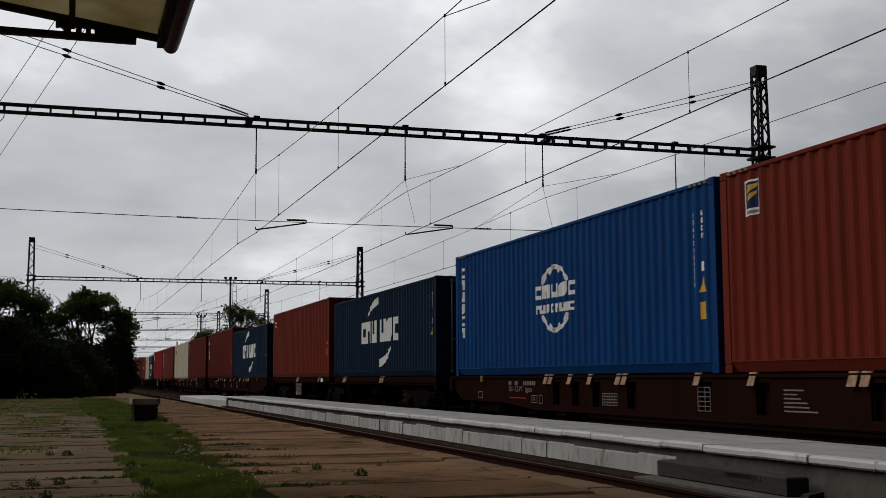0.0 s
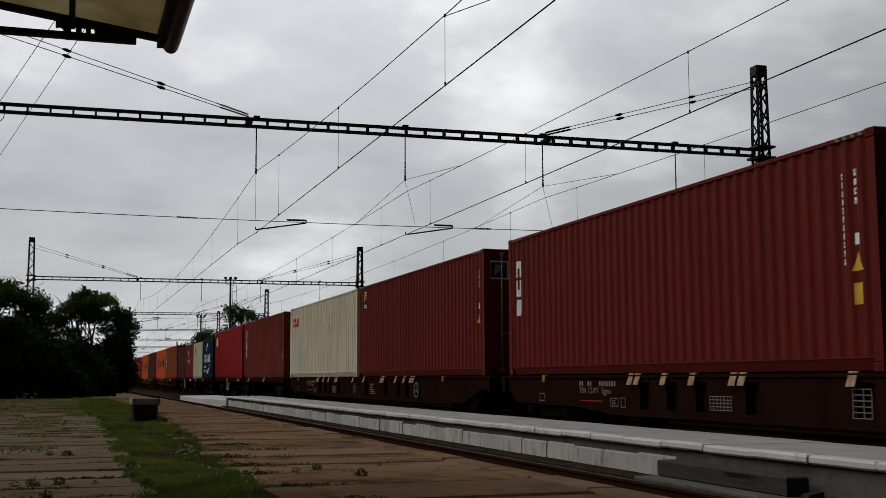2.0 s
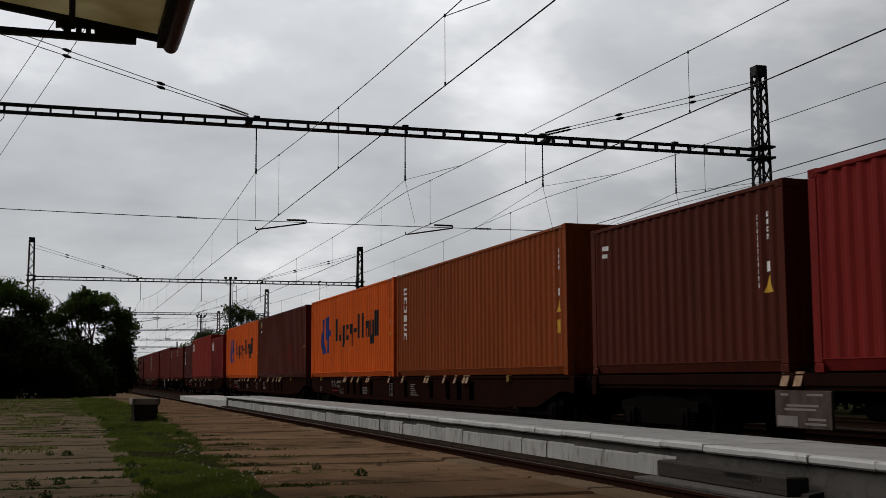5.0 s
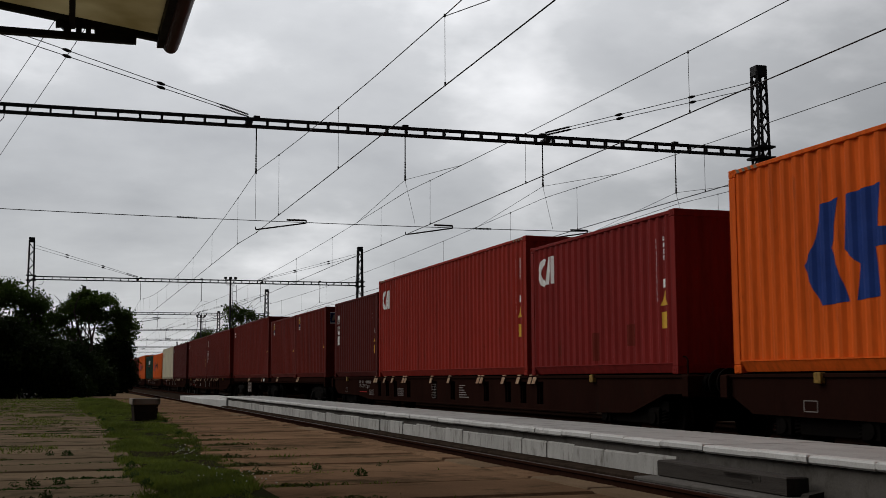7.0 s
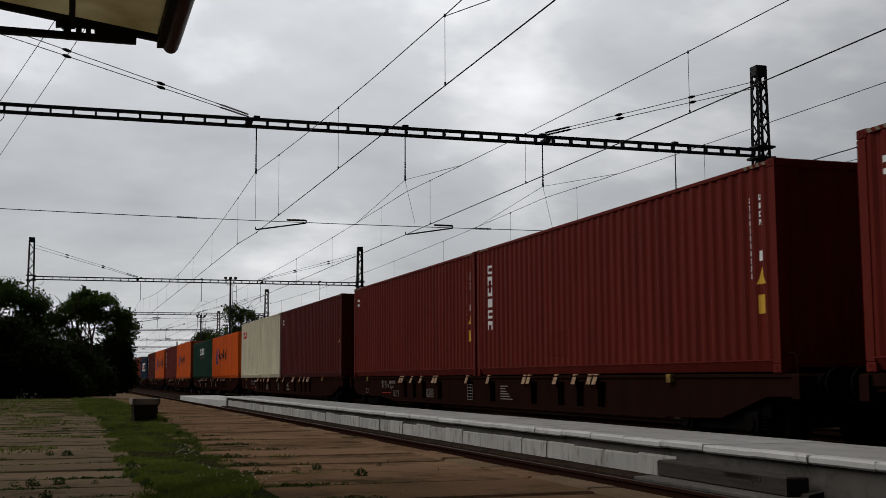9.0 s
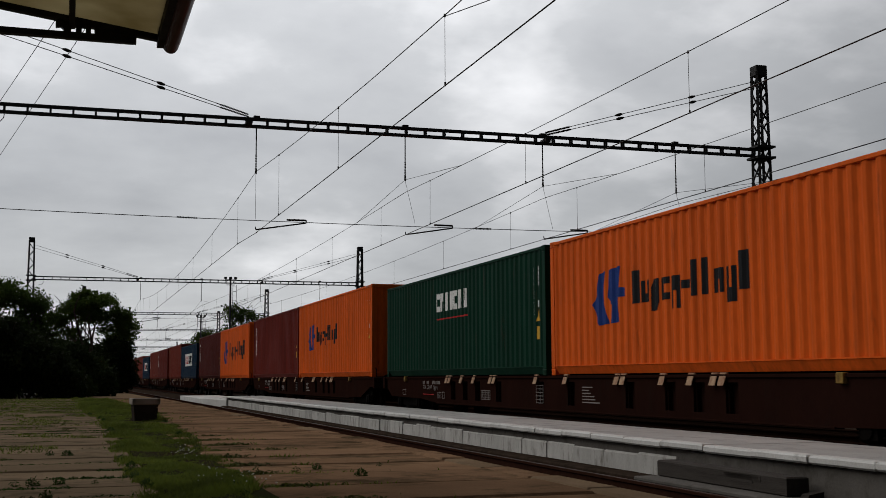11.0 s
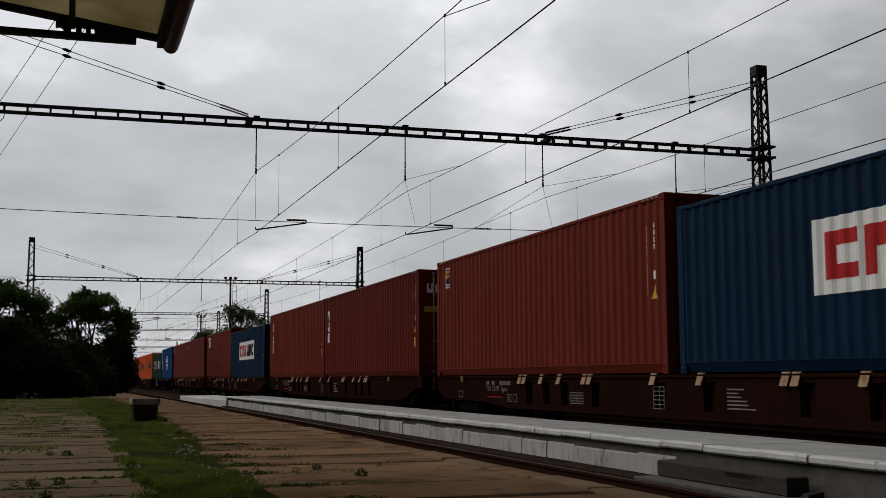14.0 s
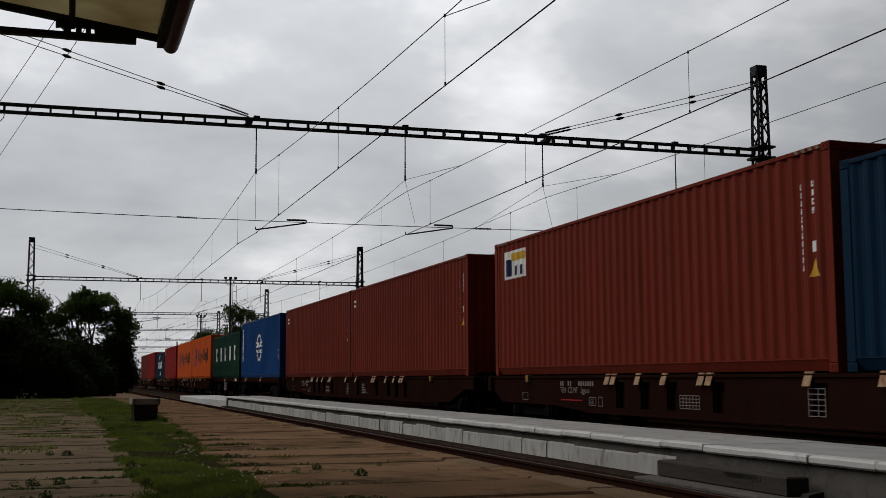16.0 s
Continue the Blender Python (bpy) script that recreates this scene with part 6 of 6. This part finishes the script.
def planter():
    t = thing("wooden_planter", "weathered dark wooden planter box with a pale rim", "planter", at=pose(1.24, 20.4, NEAR_TOP - 0.005, 0, 0, 4))
    for rz in (0, 90, 180, 270):
        for k in range(3):
            z0, z1 = 0.01 + k * 0.113, 0.118 + k * 0.113
            w0, w1 = 0.175 + 0.03 * z0 / 0.35, 0.175 + 0.03 * z1 / 0.35
            s = Shape().add([(-w0, -w0, z0), (w0, -w0, z0), (w1, -w1, z1), (-w1, -w1, z1), (-w0 + 0.02, -w0 + 0.022, z0), (w0 - 0.02, -w0 + 0.022, z0), (w1 - 0.02, -w1 + 0.022, z1), (-w1 + 0.02, -w1 + 0.022, z1)],
                            [(0, 1, 2, 3), (7, 6, 5, 4), (4, 5, 1, 0), (5, 6, 2, 1), (6, 7, 3, 2), (7, 4, 0, 3)])
            part("board", s, SLEEPER, t, at=pose(0, 0, 0, 0, 0, rz))
        part("rim", Shape().box(-0.225, 0.225, -0.225, -0.17, 0.285, 0.385, 0.008), PLANTER_RIM, t, "pale worn rim board", at=pose(0, 0, 0, 0, 0, rz))
    part("soil", Shape().box(-0.17, 0.17, -0.17, 0.17, 0.25, 0.31), SOIL, t)


planter()


def beam_of_wood(x, y, z, length, w, h, rz, label):
    rg_ = random.Random(int(length * 100))
    s = Shape().box(-w / 2, w / 2, -length / 2, length / 2, 0, h, 0.015)
    for k in range(5):
        q = rg_.uniform(-length / 2, length / 2 - 0.5)
        s.box(-w / 2 - 0.003, -w / 2 + 0.01, q, q + rg_.uniform(0.3, 0.7), h * rg_.uniform(0.3, 0.8), h * 0.85)
    tagged(part("wooden_sleeper", s, TIMBER, at=pose(x, y, z, 0, 0, rz)), label, "sleeper", "old sleepers by the platform wall")


plank = Shape().box(-0.23, 0.23, -1.45, 1.45, 0, 0.05, 0.012)
tagged(part("concrete_plank", plank, STAINED_SHADED, at=pose(6.46, 11.0, -0.062, 0, 0, 0.4)), "flat grey concrete plank lying before the platform wall", "plank")
beam_of_wood(6.58, 11.05, -0.012, 2.6, 0.24, 0.183, -0.5, "dark cracked wooden sleeper lying against the platform wall")
tagged(part("wooden_wedge", Shape().prism([(6.52, -0.07), (6.72, -0.07), (6.72, 0.045), (6.56, 0.02)], 1, 9.56, 9.68), TIMBER), "small dark wooden wedge against the platform wall", "wedge")

# low unseen hedge, added to keep the background under the wagons dark
hedge = tagged(new("hedge"), "low dark hedge, added unseen to darken the view below the wagons", "hedge", kind="stuff")
rb = random.Random(9)
leaf_cloud("foliage", [(27 + rb.uniform(-0.6, 0.6), -6 + k * 2.6, 0.9, 1.3, 1.9, 1.2 + rb.uniform(-0.2, 0.3)) for k in range(64)], 42000, 0.17, 52, LEAF_SHADED, hedge)


# ---- what moves ----
# seconds, and the metres that the train has gone by then; it hitches three times
RUN = (
    (0, 0.00), (0.5, 14.13), (1, 28.50), (1.5, 42.84), (2, 57.07), (2.5, 71.27), (2.7, 76.95), (2.8, 78.87),
    (3, 84.56), (3.5, 98.75), (4, 113.03), (4.8, 135.62), (5.6, 158.20), (6.5, 183.61), (7, 197.74), (7.5, 211.96),
    (7.7, 217.65), (7.8, 219.57), (8, 225.25), (8.5, 239.51), (9, 253.79), (9.8, 276.53), (10.6, 299.27), (11.5, 324.86),
    (12, 339.11), (12.2, 344.76), (12.3, 346.66), (12.5, 352.31), (13, 366.54), (13.5, 380.71), (14, 395.05), (14.5, 409.25),
    (15, 423.47), (15.5, 437.65), (16, 451.98),
)


def motions():
    for ob, x, y, z in MOVING:
        walk(ob, [(t, pose(x, y - r, z)) for t, r in RUN])


motions()
